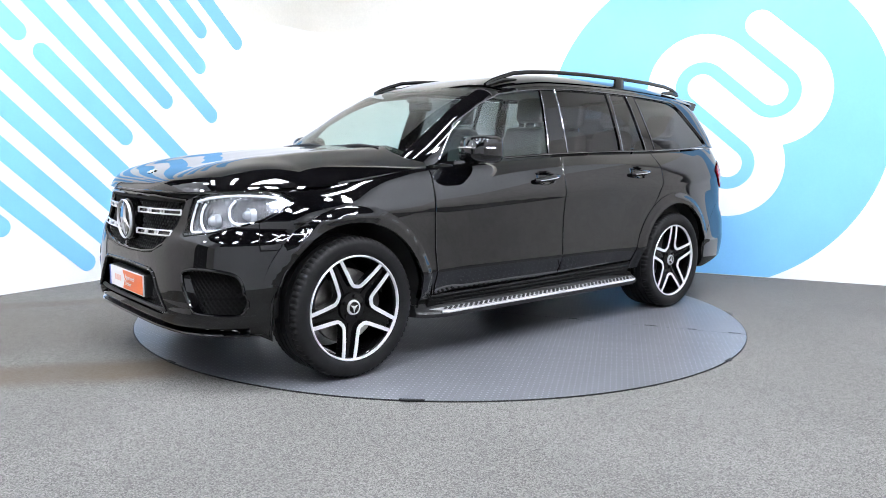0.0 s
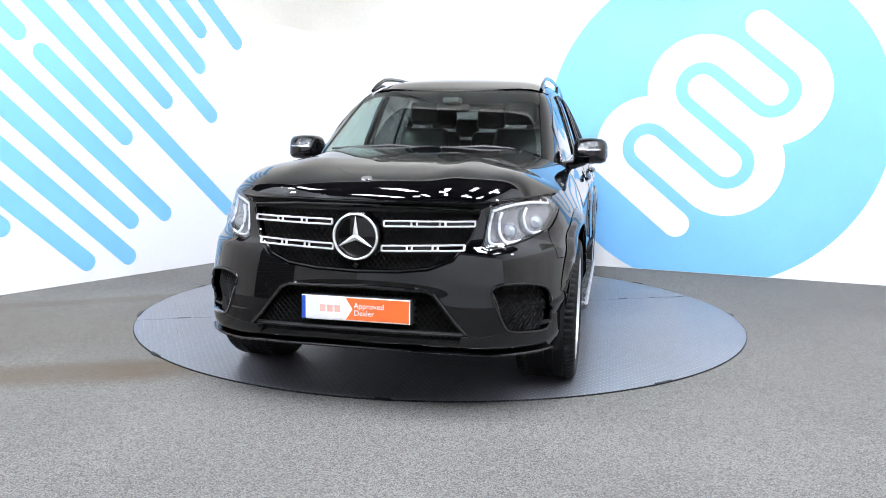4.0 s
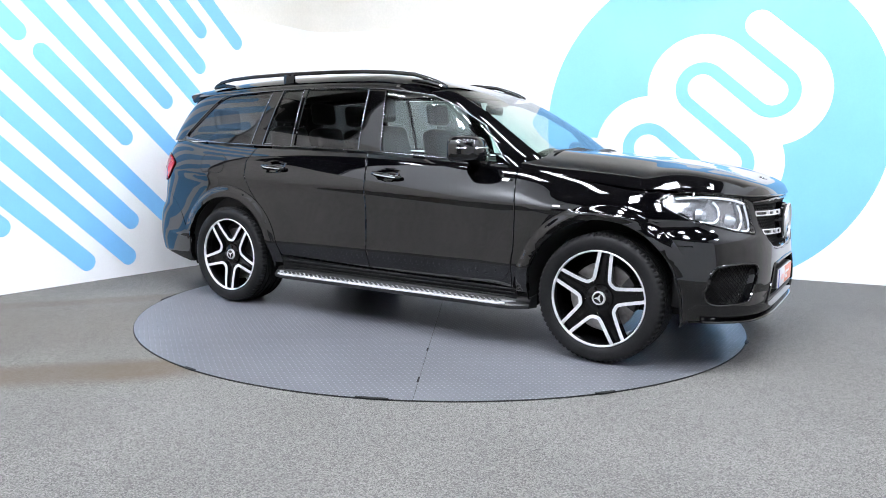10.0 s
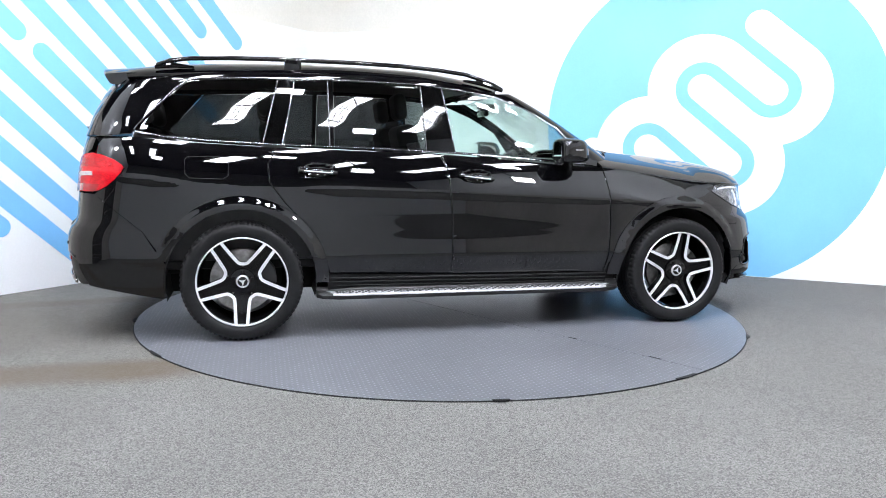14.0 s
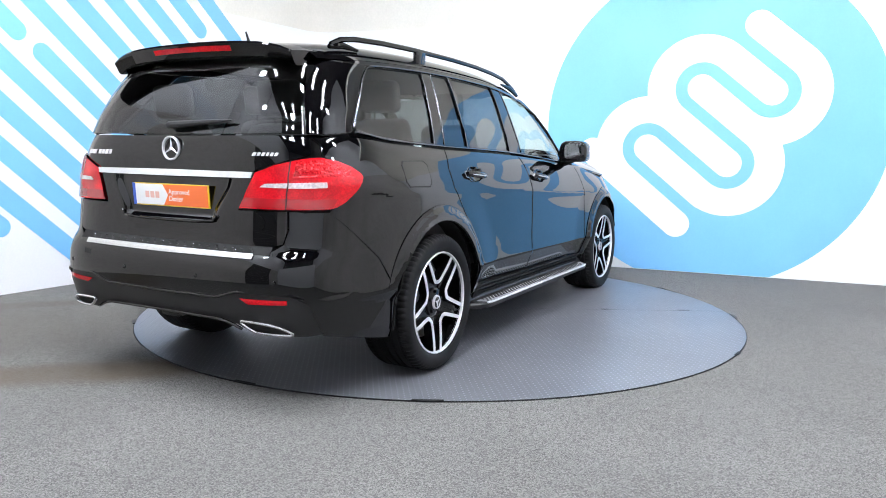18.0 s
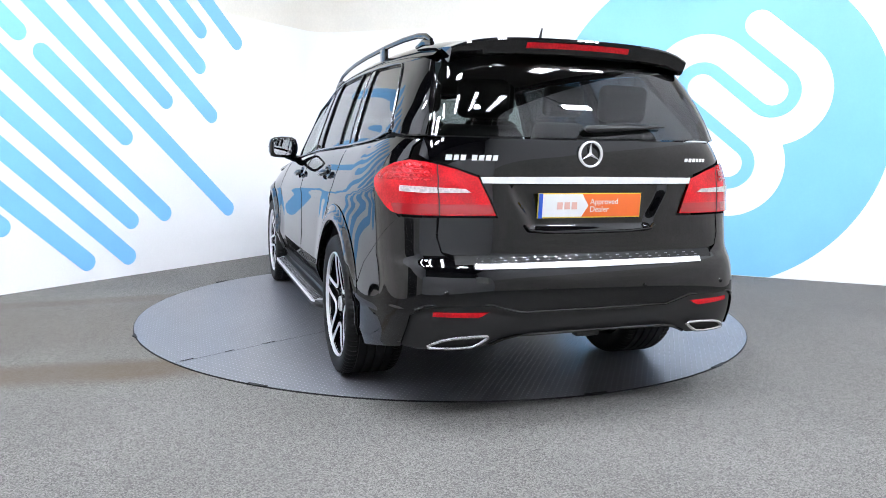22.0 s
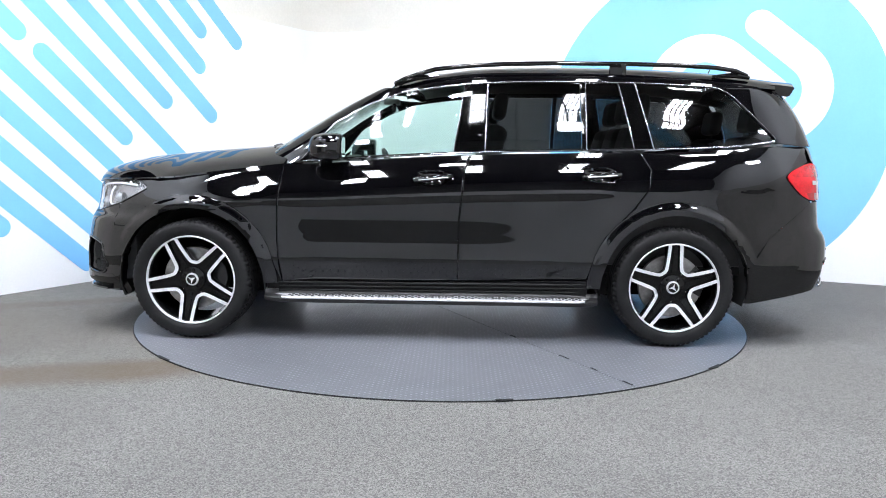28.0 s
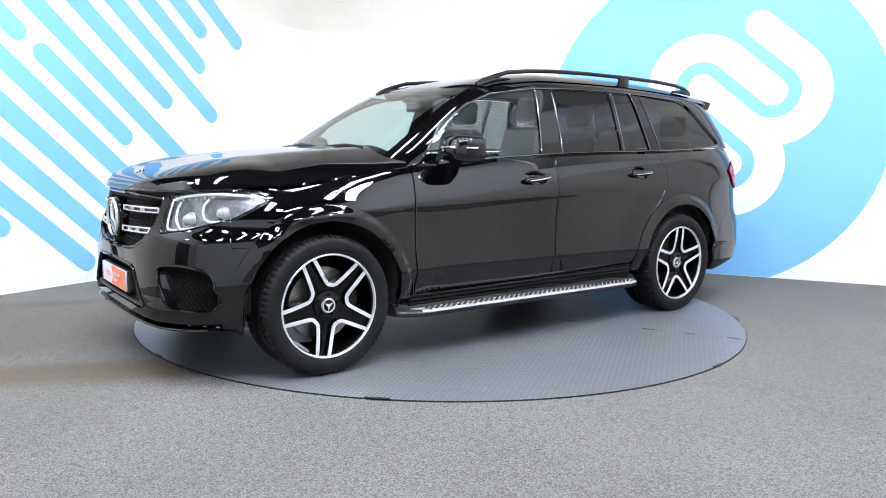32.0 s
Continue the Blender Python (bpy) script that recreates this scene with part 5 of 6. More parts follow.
def stern(car):
    # tailgate below the window, cut round the lamps
    half = [("R", 0.0, 1.277), ("R", 0.4, 1.279), ("R", 0.742, 1.283), ("R", 0.775, 1.20), ("R", 0.745, 1.178), ("R", 0.70, 1.168), ("R", 0.535, 1.115), ("R", 0.455, 0.935), ("R", 0.712, 0.938), ("R", 0.719, 0.85), ("R", 0.703, 0.788), ("R", 0.66, 0.776), ("R", 0.0, 0.769)]
    gate = panel("tailgate", gate_skin, mirrored_back(outline_open(lower, half)), PAINT, car, both=False, flange=0.03, shrink=0.002, da=1 / 150, db=0.006)[0]
    # chrome handle bar above the plate recess
    bar = [("R", 0.0, 1.112), ("R", 0.535, 1.109), ("R", 0.525, 1.082), ("R", 0.0, 1.080)]
    panel("chrome_bar", lower, mirrored_back(outline_open(lower, bar)), BRIGHT, gate, both=False, lift=0.014, flange=0.016, shrink=0, label="satin chrome bar across the tailgate")
    star_badge("star_badge", gate, on_stern(0, 1.214, 0.003), -1, 0.060, "chrome ringed star badge", 0.16)
    number_plate(car, "rear_plate", on_stern(0, 0.985, -0.004), -1, YELLOW_PLATE, "white and orange show plate with yellow edge", lean=-4)
    # model lettering as plain bars
    for y0, widths in ((0.675, (0.034, 0.028, 0.03, 0, 0.031, 0.031, 0.031, 0.03)), (-0.515, (0.026, 0.024, 0.024, 0.02, 0.022, 0.022))):
        y = y0
        for w in widths:
            if w:
                big = y0 > 0
                h = 0.0115 if big else 0.008
                part("badge_bar", slab([(y + 0.003, 1.192 - h), (y - w + 0.011, 1.192 - h), (y - w + 0.005, 1.192 + h), (y - 0.003, 1.192 + h)], lambda a, b, d: on_stern(a, b, 0.003 + d), 0.003), BRIGHT, gate, smooth=False)
            y -= w or 0.018
    # wiper
    part("rear_wiper", tube([on_stern(y, 1.318 + 0.05 * abs(y), 0.026, cabin) for y in (0.03, 0.015, -0.02, -0.08, -0.2, -0.30, -0.39)], [0.008, 0.018, 0.021, 0.019, 0.015, 0.011, 0.004], 10, 0.9), SATIN_BLACK, car)
    # roof spoiler with the high brake lamp
    bm = bmesh.new()
    rows = []
    n = 20
    for i in range(n + 1):
        y = -0.612 + 1.224 * i / n
        b = 1 - (abs(y) / 0.63) ** 4
        z = 1.738 - 0.03 * (y / 0.7) ** 2 - 0.115 * (abs(y) / 0.72) ** 7
        xb = -2.345 - 0.045 * b
        rows.append([bm.verts.new(p) for p in ((-2.08, y, z + 0.014), (-2.24, y, z + 0.007), (xb, y, z - 0.004), (xb - 0.008, y, z - 0.014), (xb + 0.020, y, z - 0.060 - 0.012 * b), (xb + 0.035, y, z - 0.068 - 0.012 * b), (-2.15, y, z - 0.05))])
    for r, s in zip(rows, rows[1:]):
        for k in range(7):
            bm.faces.new((r[k], r[(k + 1) % 7], s[(k + 1) % 7], s[k]))
    bm.faces.new(rows[0])
    bm.faces.new(rows[-1][::-1])
    bmesh.ops.recalc_face_normals(bm, faces=bm.faces[:])
    sp = part("roof_spoiler", bm, PAINT, car)
    part("high_brake_lamp", quad_strip([(-2.399 + 0.02 * (y / 0.27) ** 2 * 0.4, y, 1.712 - 0.03 * (y / 0.7) ** 2) for y in [-0.265 + 0.053 * i for i in range(11)]], [(-2.388 + 0.02 * (y / 0.27) ** 2 * 0.4, y, 1.688 - 0.03 * (y / 0.7) ** 2) for y in [-0.265 + 0.053 * i for i in range(11)]]), RED_LENS, sp, "red high brake lamp")
    part("aerial", tube([(-1.96, 0, 1.765), (-1.98, 0, 1.80), (-2.0, 0, 1.845)], [0.012, 0.008, 0.004], 8), SATIN_BLACK, car)
    # tail lamps
    tl = [("R", 0.465, 0.942), ("R", 0.54, 1.108), ("R", 0.64, 1.145), ("R", 0.745, 1.172), ("S", -2.40, 1.180), ("S", -2.335, 1.166), ("S", -2.268, 1.138), ("S", -2.226, 1.110), ("S", -2.215, 1.092), ("S", -2.228, 1.066), ("S", -2.27, 1.020), ("S", -2.32, 0.978), ("S", -2.365, 0.953), ("S", -2.40, 0.944), ("R", 0.76, 0.942)]
    lamps = panel("tail_lamp", lower, tl, RED_LENS, car, lift=0.010, flange=0.02, shrink=0.002, label="red tail lamp with a pale strip")
    st = [("R", 0.575, 1.042), ("R", 0.60, 1.058), ("R", 0.76, 1.065), ("S", -2.40, 1.068), ("S", -2.40, 1.045), ("R", 0.76, 1.040)]
    panel("pale_strip", lower, st, CLEAR_STRIP, lamps, lift=0.013, flange=0.003, shrink=0, label="pale reversing lamp strip")
    for z0, z1 in ((0.95, 0.992),):
        panel("lower_band", lower, [("R", 0.49, z1), ("R", 0.76, z1), ("S", -2.36, z1), ("S", -2.385, z0), ("R", 0.76, z0), ("R", 0.475, z0)], RED_DARK, lamps, lift=0.0115, flange=0.002, shrink=0)
    # the upper chamber glitters behind its lens, with three light guides across it
    panel("upper_chamber", lower, [("R", 0.730, 1.090), ("R", 0.730, 1.160), ("S", -2.40, 1.168), ("S", -2.335, 1.155), ("S", -2.272, 1.130), ("S", -2.238, 1.106), ("S", -2.262, 1.092), ("S", -2.40, 1.090)], RED_FACET, lamps, lift=0.0115, flange=0.002, shrink=0, label="glittering dark red upper chamber")
    for z in (1.100, 1.118, 1.136):
        panel("light_guide", lower, [("R", 0.735, z + 0.004), ("S", -2.40, z + 0.006), ("S", -2.33 + (z - 1.1), z + 0.004), ("S", -2.33 + (z - 1.1), z), ("S", -2.40, z), ("R", 0.735, z - 0.002)], RED_DARK, lamps, lift=0.0125, flange=0.002, shrink=0)
    panel("lamp_joint", lower, [("R", 0.706, 1.166), ("R", 0.711, 1.166), ("R", 0.711, 0.94), ("R", 0.706, 0.94)], DARK, lamps, lift=0.0145, flange=0.001, shrink=0)
    # bumper, step, diffuser
    b = [("R", 0.0, 0.738), ("R", 0.60, 0.740), ("R", 0.66, 0.755), ("R", 0.705, 0.785), ("R", 0.725, 0.85), ("R", 0.72, 0.935), ("S", -2.40, 0.932), ("S", -2.12, 0.70), ("S", -2.06, 0.60)] + arch(AXLES[1], 0.462, 166, 192, 6) + [("S", -2.03, 0.285), ("S", -2.28, 0.335), ("S", -2.45, 0.37), ("R", 0.86, 0.41),
         ("R", 0.84, 0.52), ("R", 0.77, 0.563), ("R", 0.50, 0.565), ("R", 0.37, 0.528), ("R", 0.0, 0.526)]
    panel("rear_bumper", lower, mirrored_back(outline_open(lower, b)), PAINT, car, both=False, flange=0.04, shrink=0)
    d = [("R", 0.0, 0.528), ("R", 0.37, 0.53), ("R", 0.50, 0.566), ("R", 0.77, 0.564), ("R", 0.842, 0.52), ("R", 0.862, 0.41), ("S", -2.45, 0.372), ("R", 0.80, 0.36), ("R", 0.54, 0.365), ("R", 0.47, 0.40), ("R", 0.38, 0.418), ("R", 0.0, 0.42)]
    dif = panel("rear_diffuser", lower, mirrored_back(outline_open(lower, d)), SATIN_BLACK, car, both=False, lift=-0.012, flange=0.05, shrink=0, label="satin black lower rear apron")[0]
    part("diffuser_edge", tube([on_stern(y, z, 0.0) for y, z in ((-0.82, 0.545), (-0.77, 0.565), (-0.50, 0.567), (-0.37, 0.53), (0, 0.528), (0.37, 0.53), (0.50, 0.567), (0.77, 0.565), (0.82, 0.545))], 0.007, 8), PAINT, dif)
    part("diffuser_blade", tube([on_stern(y, z, 0.0) for y, z in ((-0.50, 0.385), (-0.44, 0.41), (-0.38, 0.423), (0, 0.425), (0.38, 0.423), (0.44, 0.41), (0.50, 0.385))], 0.007, 6), GLOSS_BLACK, dif)
    part("plate_lip", tube([on_stern(y, z, 0.006) for y, z in ((-0.33, 0.90), (-0.31, 0.878), (-0.2, 0.868), (0, 0.866), (0.2, 0.868), (0.31, 0.878), (0.33, 0.90))], 0.007, 8), GLOSS_BLACK, gate)
    part("tow_cover", box(-2.57, -2.52, -0.06, 0.06, 0.385, 0.42, 0.008), SATIN_BLACK, dif)
    for s in (1, -1):
        q = lambda y, z: ("R", s * y, z)
        panel("rear_reflector", lower, [q(0.515, 0.535), q(0.755, 0.54), q(0.755, 0.52), q(0.56, 0.512)], RED_LENS, dif, both=False, lift=-0.004, flange=0.006, shrink=0, label="red reflector")
        # exhaust trims: a bright flat ring with a dark mouth
        ring = [(0.52, 0.431), (0.58, 0.431), (0.66, 0.426), (0.71, 0.416), (0.745, 0.400), (0.764, 0.386), (0.758, 0.379), (0.70, 0.377), (0.63, 0.377), (0.578, 0.381), (0.545, 0.398), (0.512, 0.422)]
        dense = []
        for (a, c), (e, f) in zip(ring, ring[1:] + ring[:1]):
            dense += [(a + (e - a) * i / 4, c + (f - c) * i / 4) for i in range(4)]
        tr = part("exhaust_trim", tube([on_stern(s * a, c, 0.004) for a, c in dense], 0.0075, 8, closed=True), SATIN_CHROME, dif, "chrome exhaust trim")
        panel("exhaust_mouth", lower, [("R", s * a, c) for a, c in ring], DARK, tr, both=False, lift=-0.006, flange=0.0, shrink=0)
    strip = [("R", 0.0, 0.738), ("R", 0.575, 0.740), ("R", 0.575, 0.718), ("R", 0.0, 0.713)]
    panel("sill_strip", lower, mirrored_back(outline_open(lower, strip)), SATIN_CHROME, car, both=False, lift=0.006, flange=0.01, shrink=0, label="bright loading sill strip")
    across = [-0.655 + 1.31 * k / 16 for k in range(17)]
    ledge = part("loading_ledge", quad_strip([on_stern(y, 0.738, 0.001) for y in across], [on_stern(y, 0.780, -0.004) for y in across]), RUBBER, car, "dark loading ledge with bright studs")
    for row, z in enumerate((0.750, 0.761)):
        for k in range(22):
            y = -0.56 + 1.12 * (k + 0.25 * row) / 21.5
            part("ledge_stud", box(-0.0025, 0.0025, -0.008, 0.008, 0, 0.003, 0.001, 1), DARK_CHROME, ledge).matrix_basis = Matrix.Translation(on_stern(y, z, 0.0)) @ Matrix.Rotation(radians(-45), 4, "Y")
    part("tow_eye_cover", slab([(0.520, 0.662), (0.575, 0.666), (0.575, 0.690), (0.520, 0.686)], lambda a, c, d: on_stern(a, c, 0.001 + d), 0.002), DARK, car, "dark open tow eye socket", smooth=False)
    for y, z in ((0.25, 0.62), (-0.25, 0.62), (0.70, 0.62), (-0.70, 0.62)):
        part("parking_sensor", lathe([(0, 0.003), (0.009, 0.002), (0.011, 0.0)], 14, "z"), PAINT, car).matrix_basis = Matrix.Translation(on_stern(y, z, 0.001)) @ Matrix.Rotation(radians(-90), 4, "Y")


def wheel(car, ax, side, turn):
    """Tyre, machined five-spoke rim, brake. The open face looks along +y before it is set."""
    w = new("wheel")
    w.parent = car
    w["label"] = "black and silver alloy wheel with a low tyre"
    R, r = 0.382, 0.283
    prof = [(r - 0.012, 0.125), (r + 0.004, 0.140), (r + 0.018, 0.149), (r + 0.034, 0.153), (r + 0.060, 0.154), (R - 0.024, 0.150), (R - 0.012, 0.143), (R - 0.004, 0.128)]
    tread = []
    for g in (0.094, 0.047, 0.0, -0.047, -0.094):
        tread += [(R, g + 0.017), (R, g + 0.005), (R - 0.009, g + 0.0045), (R - 0.009, g - 0.0045), (R, g - 0.005), (R, g - 0.017)]
    prof = prof + tread + [(a, -b) for a, b in prof[::-1]]
    part("tyre", lathe(prof, 216, "y", wave=lambda i, j, q: q - (0.008 if (i % 3 == 0 and 6 <= j <= 10) or (i % 3 == 0 and j >= len(prof) - 11 and j <= len(prof) - 7) else 0)), RUBBER, w, "black low-profile tyre", auto=True)
    part("barrel", lathe([(r, 0.128), (r - 0.012, 0.12), (r - 0.020, 0.06), (r - 0.03, -0.12)], 64, "y"), WHEEL_BLACK, w)
    part("rim_edge", lathe([(r + 0.003, 0.122), (r + 0.003, 0.142), (r - 0.001, 0.146), (r - 0.006, 0.144), (r - 0.009, 0.12)], 96, "y"), ALLOY, w, "machined silver rim edge")
    place = lambda a, b, d: Vector((a, 0.0 + d, b))
    rr = r - 0.012
    pol = lambda q, deg: (q * math.cos(radians(deg)), q * math.sin(radians(deg)))
    for k in range(5):
        a = 72 * k + turn
        # black spoke body, dished towards the middle
        sp = part("spoke", dish_slab([pol(rr, a - 11), pol(rr, a + 11), pol(0.16, a + 18.5), pol(0.118, a + 26), pol(0.09, a + 36), pol(0.05, a + 36), pol(0.045, a), pol(0.05, a - 36), pol(0.09, a - 36), pol(0.118, a - 26), pol(0.16, a - 18.5)], 0.104, 0.030), WHEEL_BLACK, w)
        # machined faces: a V between this spoke and the next
        b = a + 36
        half = [pol(rr + 0.006, b - 28.6), pol(0.80 * r, b - 26.2), pol(0.62 * r, b - 22.2), pol(0.50 * r, b - 17.6), pol(0.43 * r, b - 12.5), pol(0.405 * r, b - 6.5)]
        mid = half + [pol(rr + 0.006, b + 28.6), pol(0.80 * r, b + 26.2), pol(0.62 * r, b + 22.2), pol(0.50 * r, b + 17.6), pol(0.43 * r, b + 12.5), pol(0.405 * r, b + 6.5)][::-1]
        part("machined_face", dish_slab(stroke(mid, 0.0100), 0.131, 0.004), ALLOY, w)
        part("spoke_wall", dish_slab(stroke(mid, 0.0112), 0.127, 0.044), WHEEL_BLACK, w)
        # raised rib down the middle of the spoke
        part("spoke_rib", dish_slab([pol(rr, a - 1.6), pol(rr, a + 1.6), pol(0.09, a + 5), pol(0.09, a - 5)], 0.111, 0.012), WHEEL_BLACK, w)
        part("wheel_bolt", lathe([(0, 0.010), (0.008, 0.010), (0.010, 0.0)], 6, "y"), GLOSS_BLACK, w).matrix_basis = Matrix.Translation((0.060 * math.cos(radians(b)), 0.107, 0.060 * math.sin(radians(b))))
    part("hub", lathe([(0.0, 0.115), (0.034, 0.115), (0.046, 0.109), (0.078, 0.103), (0.083, 0.05)], 40, "y"), WHEEL_BLACK, w)
    cap = part("centre_cap", lathe([(0.0, 0.121), (0.030, 0.121), (0.037, 0.118), (0.041, 0.110)], 32, "y"), GLOSS_BLACK, w, "black centre cap with a silver ring and star")
    part("cap_ring", lathe([(0.030, 0.119), (0.032, 0.124), (0.039, 0.122), (0.042, 0.113)], 32, "y"), BRIGHT, cap)
    for k in range(3):
        a = 90 + 120 * k + turn
        part("star_ray", slab([pol(0.030, a), pol(0.008, a + 60), (0, 0), pol(0.008, a - 60)], lambda p, q, d: Vector((p, 0.1235 + d, q)), 0.002), BRIGHT, cap, smooth=False)
    part("brake_disc", lathe([(0.07, 0.045), (0.200, 0.045), (0.203, 0.040), (0.203, 0.015), (0.07, 0.015)], 64, "y"), STEEL, w, "worn steel brake disc")
    m = pose(0, 0, 0) if side > 0 else Matrix.Rotation(math.pi, 4, "Z")
    part("brake_caliper", slab([pol(0.10, 150), pol(0.205, 140), pol(0.215, 160), pol(0.215, 180), pol(0.205, 200), pol(0.10, 190)], lambda a, b, d: Vector((a, 0.06 + d, b)), 0.09, 0.008), SATIN_BLACK, w)
    m.translation = Vector((ax, side * 0.829, HUB_Z))
    w.matrix_basis = m
    return w


def stroke(line, half):
    """The outline of a line drawn with a flat pen."""
    left, right = [], []
    n = len(line)
    for i, p in enumerate(line):
        a, b = line[max(i - 1, 0)], line[min(i + 1, n - 1)]
        d = Vector((b[0] - a[0], b[1] - a[1])).normalized()
        left.append((p[0] - d.y * half, p[1] + d.x * half))
        right.append((p[0] + d.y * half, p[1] - d.x * half))
    return left + right[::-1]


def dish_slab(out, face, thick):
    """A plate that sinks towards the wheel's middle."""
    pts = []
    for (a, b), (c, d) in zip(out, out[1:] + out[:1]):
        n = max(1, int(math.hypot(c - a, d - b) / 0.02))
        pts += [(a + (c - a) * i / n, b + (d - b) * i / n) for i in range(n)]
    depth = lambda a, b: face + 0.018 * smooth01(0.06, 0.26, math.hypot(a, b)) - 0.014
    bm = slab(pts, lambda a, b, d: Vector((a, depth(a, b) + d, b)), thick)
    bmesh.ops.triangulate(bm, faces=[f for f in bm.faces if len(f.verts) > 4])
    return bm


def side_parts(car, doors_f, doors_r):
    for i, s in enumerate((1, -1)):
        # rolled edges of the doors along their joints
        for pts, door in (([(0.95, 1.10), (0.953, 1.08), (0.976, 0.9), (0.978, 0.66), (0.957, 0.40)], doors_f[i]), ([(-0.226, 1.19), (-0.196, 1.105), (-0.166, 0.8), (-0.161, 0.42)], doors_f[i]),
                          ([(-0.239, 1.19), (-0.204, 1.105), (-0.174, 0.8), (-0.169, 0.42)], doors_r[i]), ([(-1.316, 1.22), (-1.368, 1.125), (-1.359, 1.013), (-1.263, 0.881), (-1.19, 0.80)], doors_r[i])):
            edge = []
            for (x, z), (x2, z2) in zip(pts, pts[1:]):
                edge += [(x + (x2 - x) * k / 6, z + (z2 - z) * k / 6) for k in range(6)]
            edge.append(pts[-1])
            edge = [lower(at(lower, "S", x, z), z) for x, z in edge]
            part("door_edge", tube([(p.x, s * (p.y - 0.0012), p.z) for p in edge], 0.0032, 8), PAINT, door)
        # door handles: grip over a dished plate
        for (x0, x1, z0, z1), door in zip(HANDLES, (doors_f[i], doors_r[i])):
            n = 8
            line = []
            for k in range(n + 1):
                t = k / n
                x, z = x0 + (x1 - x0) * t, z0 + (z1 - z0) * t
                line.append((x, s * (half_width(x, z) + 0.006 + 0.026 * math.sin(math.pi * min(max(t, 0.04), 0.96)) ** 0.5), z))
            h = part("door_handle", tube(line, [0.011, 0.015, 0.0165, 0.0175, 0.018, 0.018, 0.017, 0.016, 0.012], 12, 1.1), PAINT, door)
            part("handle_bright", tube([(x, y + s * 0.017, z - 0.003) for x, y, z in line[1:-1]], 0.0032, 6), BRIGHT, h)
        # mirror
        x0, z0 = 0.60, 1.236
        bm = bmesh.new()
        rings = []
        for k, (y, hx0, hx1, hz0, hz1) in enumerate(((0.872, 0.035, 0.03, 0.035, 0.03), (0.885, 0.042, 0.085, 0.068, 0.066), (0.915, 0.045, 0.125, 0.080, 0.082), (0.99, 0.045, 0.132, 0.082, 0.086), (1.05, 0.044, 0.118, 0.080, 0.080), (1.08, 0.038, 0.085, 0.070, 0.064), (1.092, 0.02, 0.04, 0.04, 0.03))):
            ring = []
            for j in range(20):
                a = 2 * math.pi * j / 20
                ca, sa = math.cos(a), math.sin(a)
                c, q = math.copysign(abs(ca) ** 0.5, ca), math.copysign(abs(sa) ** 0.5, sa)
                ring.append(bm.verts.new((x0 + (hx1 * (1.32 - 0.12 * q) if c > 0 else hx0) * c, s * y, z0 + (hz1 if q > 0 else hz0) * q)))
            rings.append(ring)
        for a, b in zip(rings, rings[1:]):
            for j in range(20):
                bm.faces.new((a[j], a[(j + 1) % 20], b[(j + 1) % 20], b[j]))
        bm.faces.new(rings[0])
        bm.faces.new(rings[-1])
        bmesh.ops.recalc_face_normals(bm, faces=bm.faces[:])
        mir = part("door_mirror", bm, PAINT, car, "gloss black door mirror", auto=False)
        out = [(0.925, 1.185), (0.918, 1.24), (0.925, 1.288), (0.95, 1.296), (1.03, 1.293), (1.058, 1.27), (1.06, 1.20), (1.045, 1.18), (0.95, 1.175)]
        part("mirror_glass", slab(out, lambda a, b, d: Vector((0.5535 - d, s * a, b)), 0.002), MIRROR, mir, "mirror pane", smooth=False)
        part("mirror_arm", tube([(0.70, s * 0.82, 1.140), (0.68, s * 0.88, 1.148), (0.655, s * 0.95, 1.170)], [0.045, 0.042, 0.036], 10, 0.7), GLOSS_BLACK, mir)
        part("repeater", tube([(0.64, s * 1.094, 1.242), (0.70, s * 1.080, 1.242), (0.758, s * 1.04, 1.243), (0.776, s * 0.98, 1.243), (0.768, s * 0.91, 1.243)], 0.005, 6), SATIN_CHROME, mir, "pale indicator strip")
        part("mirror_cap_seam", tube([(0.62, s * 1.093, 1.205), (0.70, s * 1.078, 1.202), (0.757, s * 1.04, 1.200), (0.775, s * 0.98, 1.200), (0.767, s * 0.91, 1.202)], 0.003, 6), DARK, mir)
        part("sail_panel", slab([(0.78, 1.152), (0.88, 1.138), (0.76, 1.215)], lambda a, b, d: Vector((a, s * (0.826 - 0.25 * (b - 1.15) + d), b)), 0.01), GLOSS_BLACK, car, smooth=False)
        # running board: a sloping bright tread with dark studs over a dark body
        bm = bmesh.new()
        rows = []
        for x, t in ((-1.07, 0.25), (-1.03, 0.70), (-0.93, 1), (0.93, 1), (1.04, 0.62), (1.08, 0.2)):
            yo = 0.895 + 0.115 * t
            rows.append([bm.verts.new(p) for p in ((x, s * 0.80, 0.330), (x, s * 0.890, 0.322), (x, s * 0.905, 0.301), (x, s * (yo - 0.010), 0.290), (x, s * yo, 0.278), (x, s * (yo - 0.008), 0.256), (x, s * 0.80, 0.245))])
        for a, b in zip(rows, rows[1:]):
            for j in range(7):
                bm.faces.new((a[j], a[(j + 1) % 7], b[(j + 1) % 7], b[j]))
        bm.faces.new(rows[0])
        bm.faces.new(rows[-1][::-1])
        bmesh.ops.recalc_face_normals(bm, faces=bm.faces[:])
        rb = part("running_board", bm, SATIN_BLACK, car, "running board with bright studded tread")
        slope = lambda b: 0.301 - 0.10 * (b - 0.905)
        part("bright_tread", slab([(-1.01, 0.940), (-0.955, 0.999), (0.915, 0.999), (1.0, 0.940)], lambda a, b, d: Vector((a, s * b, slope(b) + 0.004 + d)), 0.004), BOARD_TREAD, rb, "brushed bright tread strip", smooth=False)
        stud = None
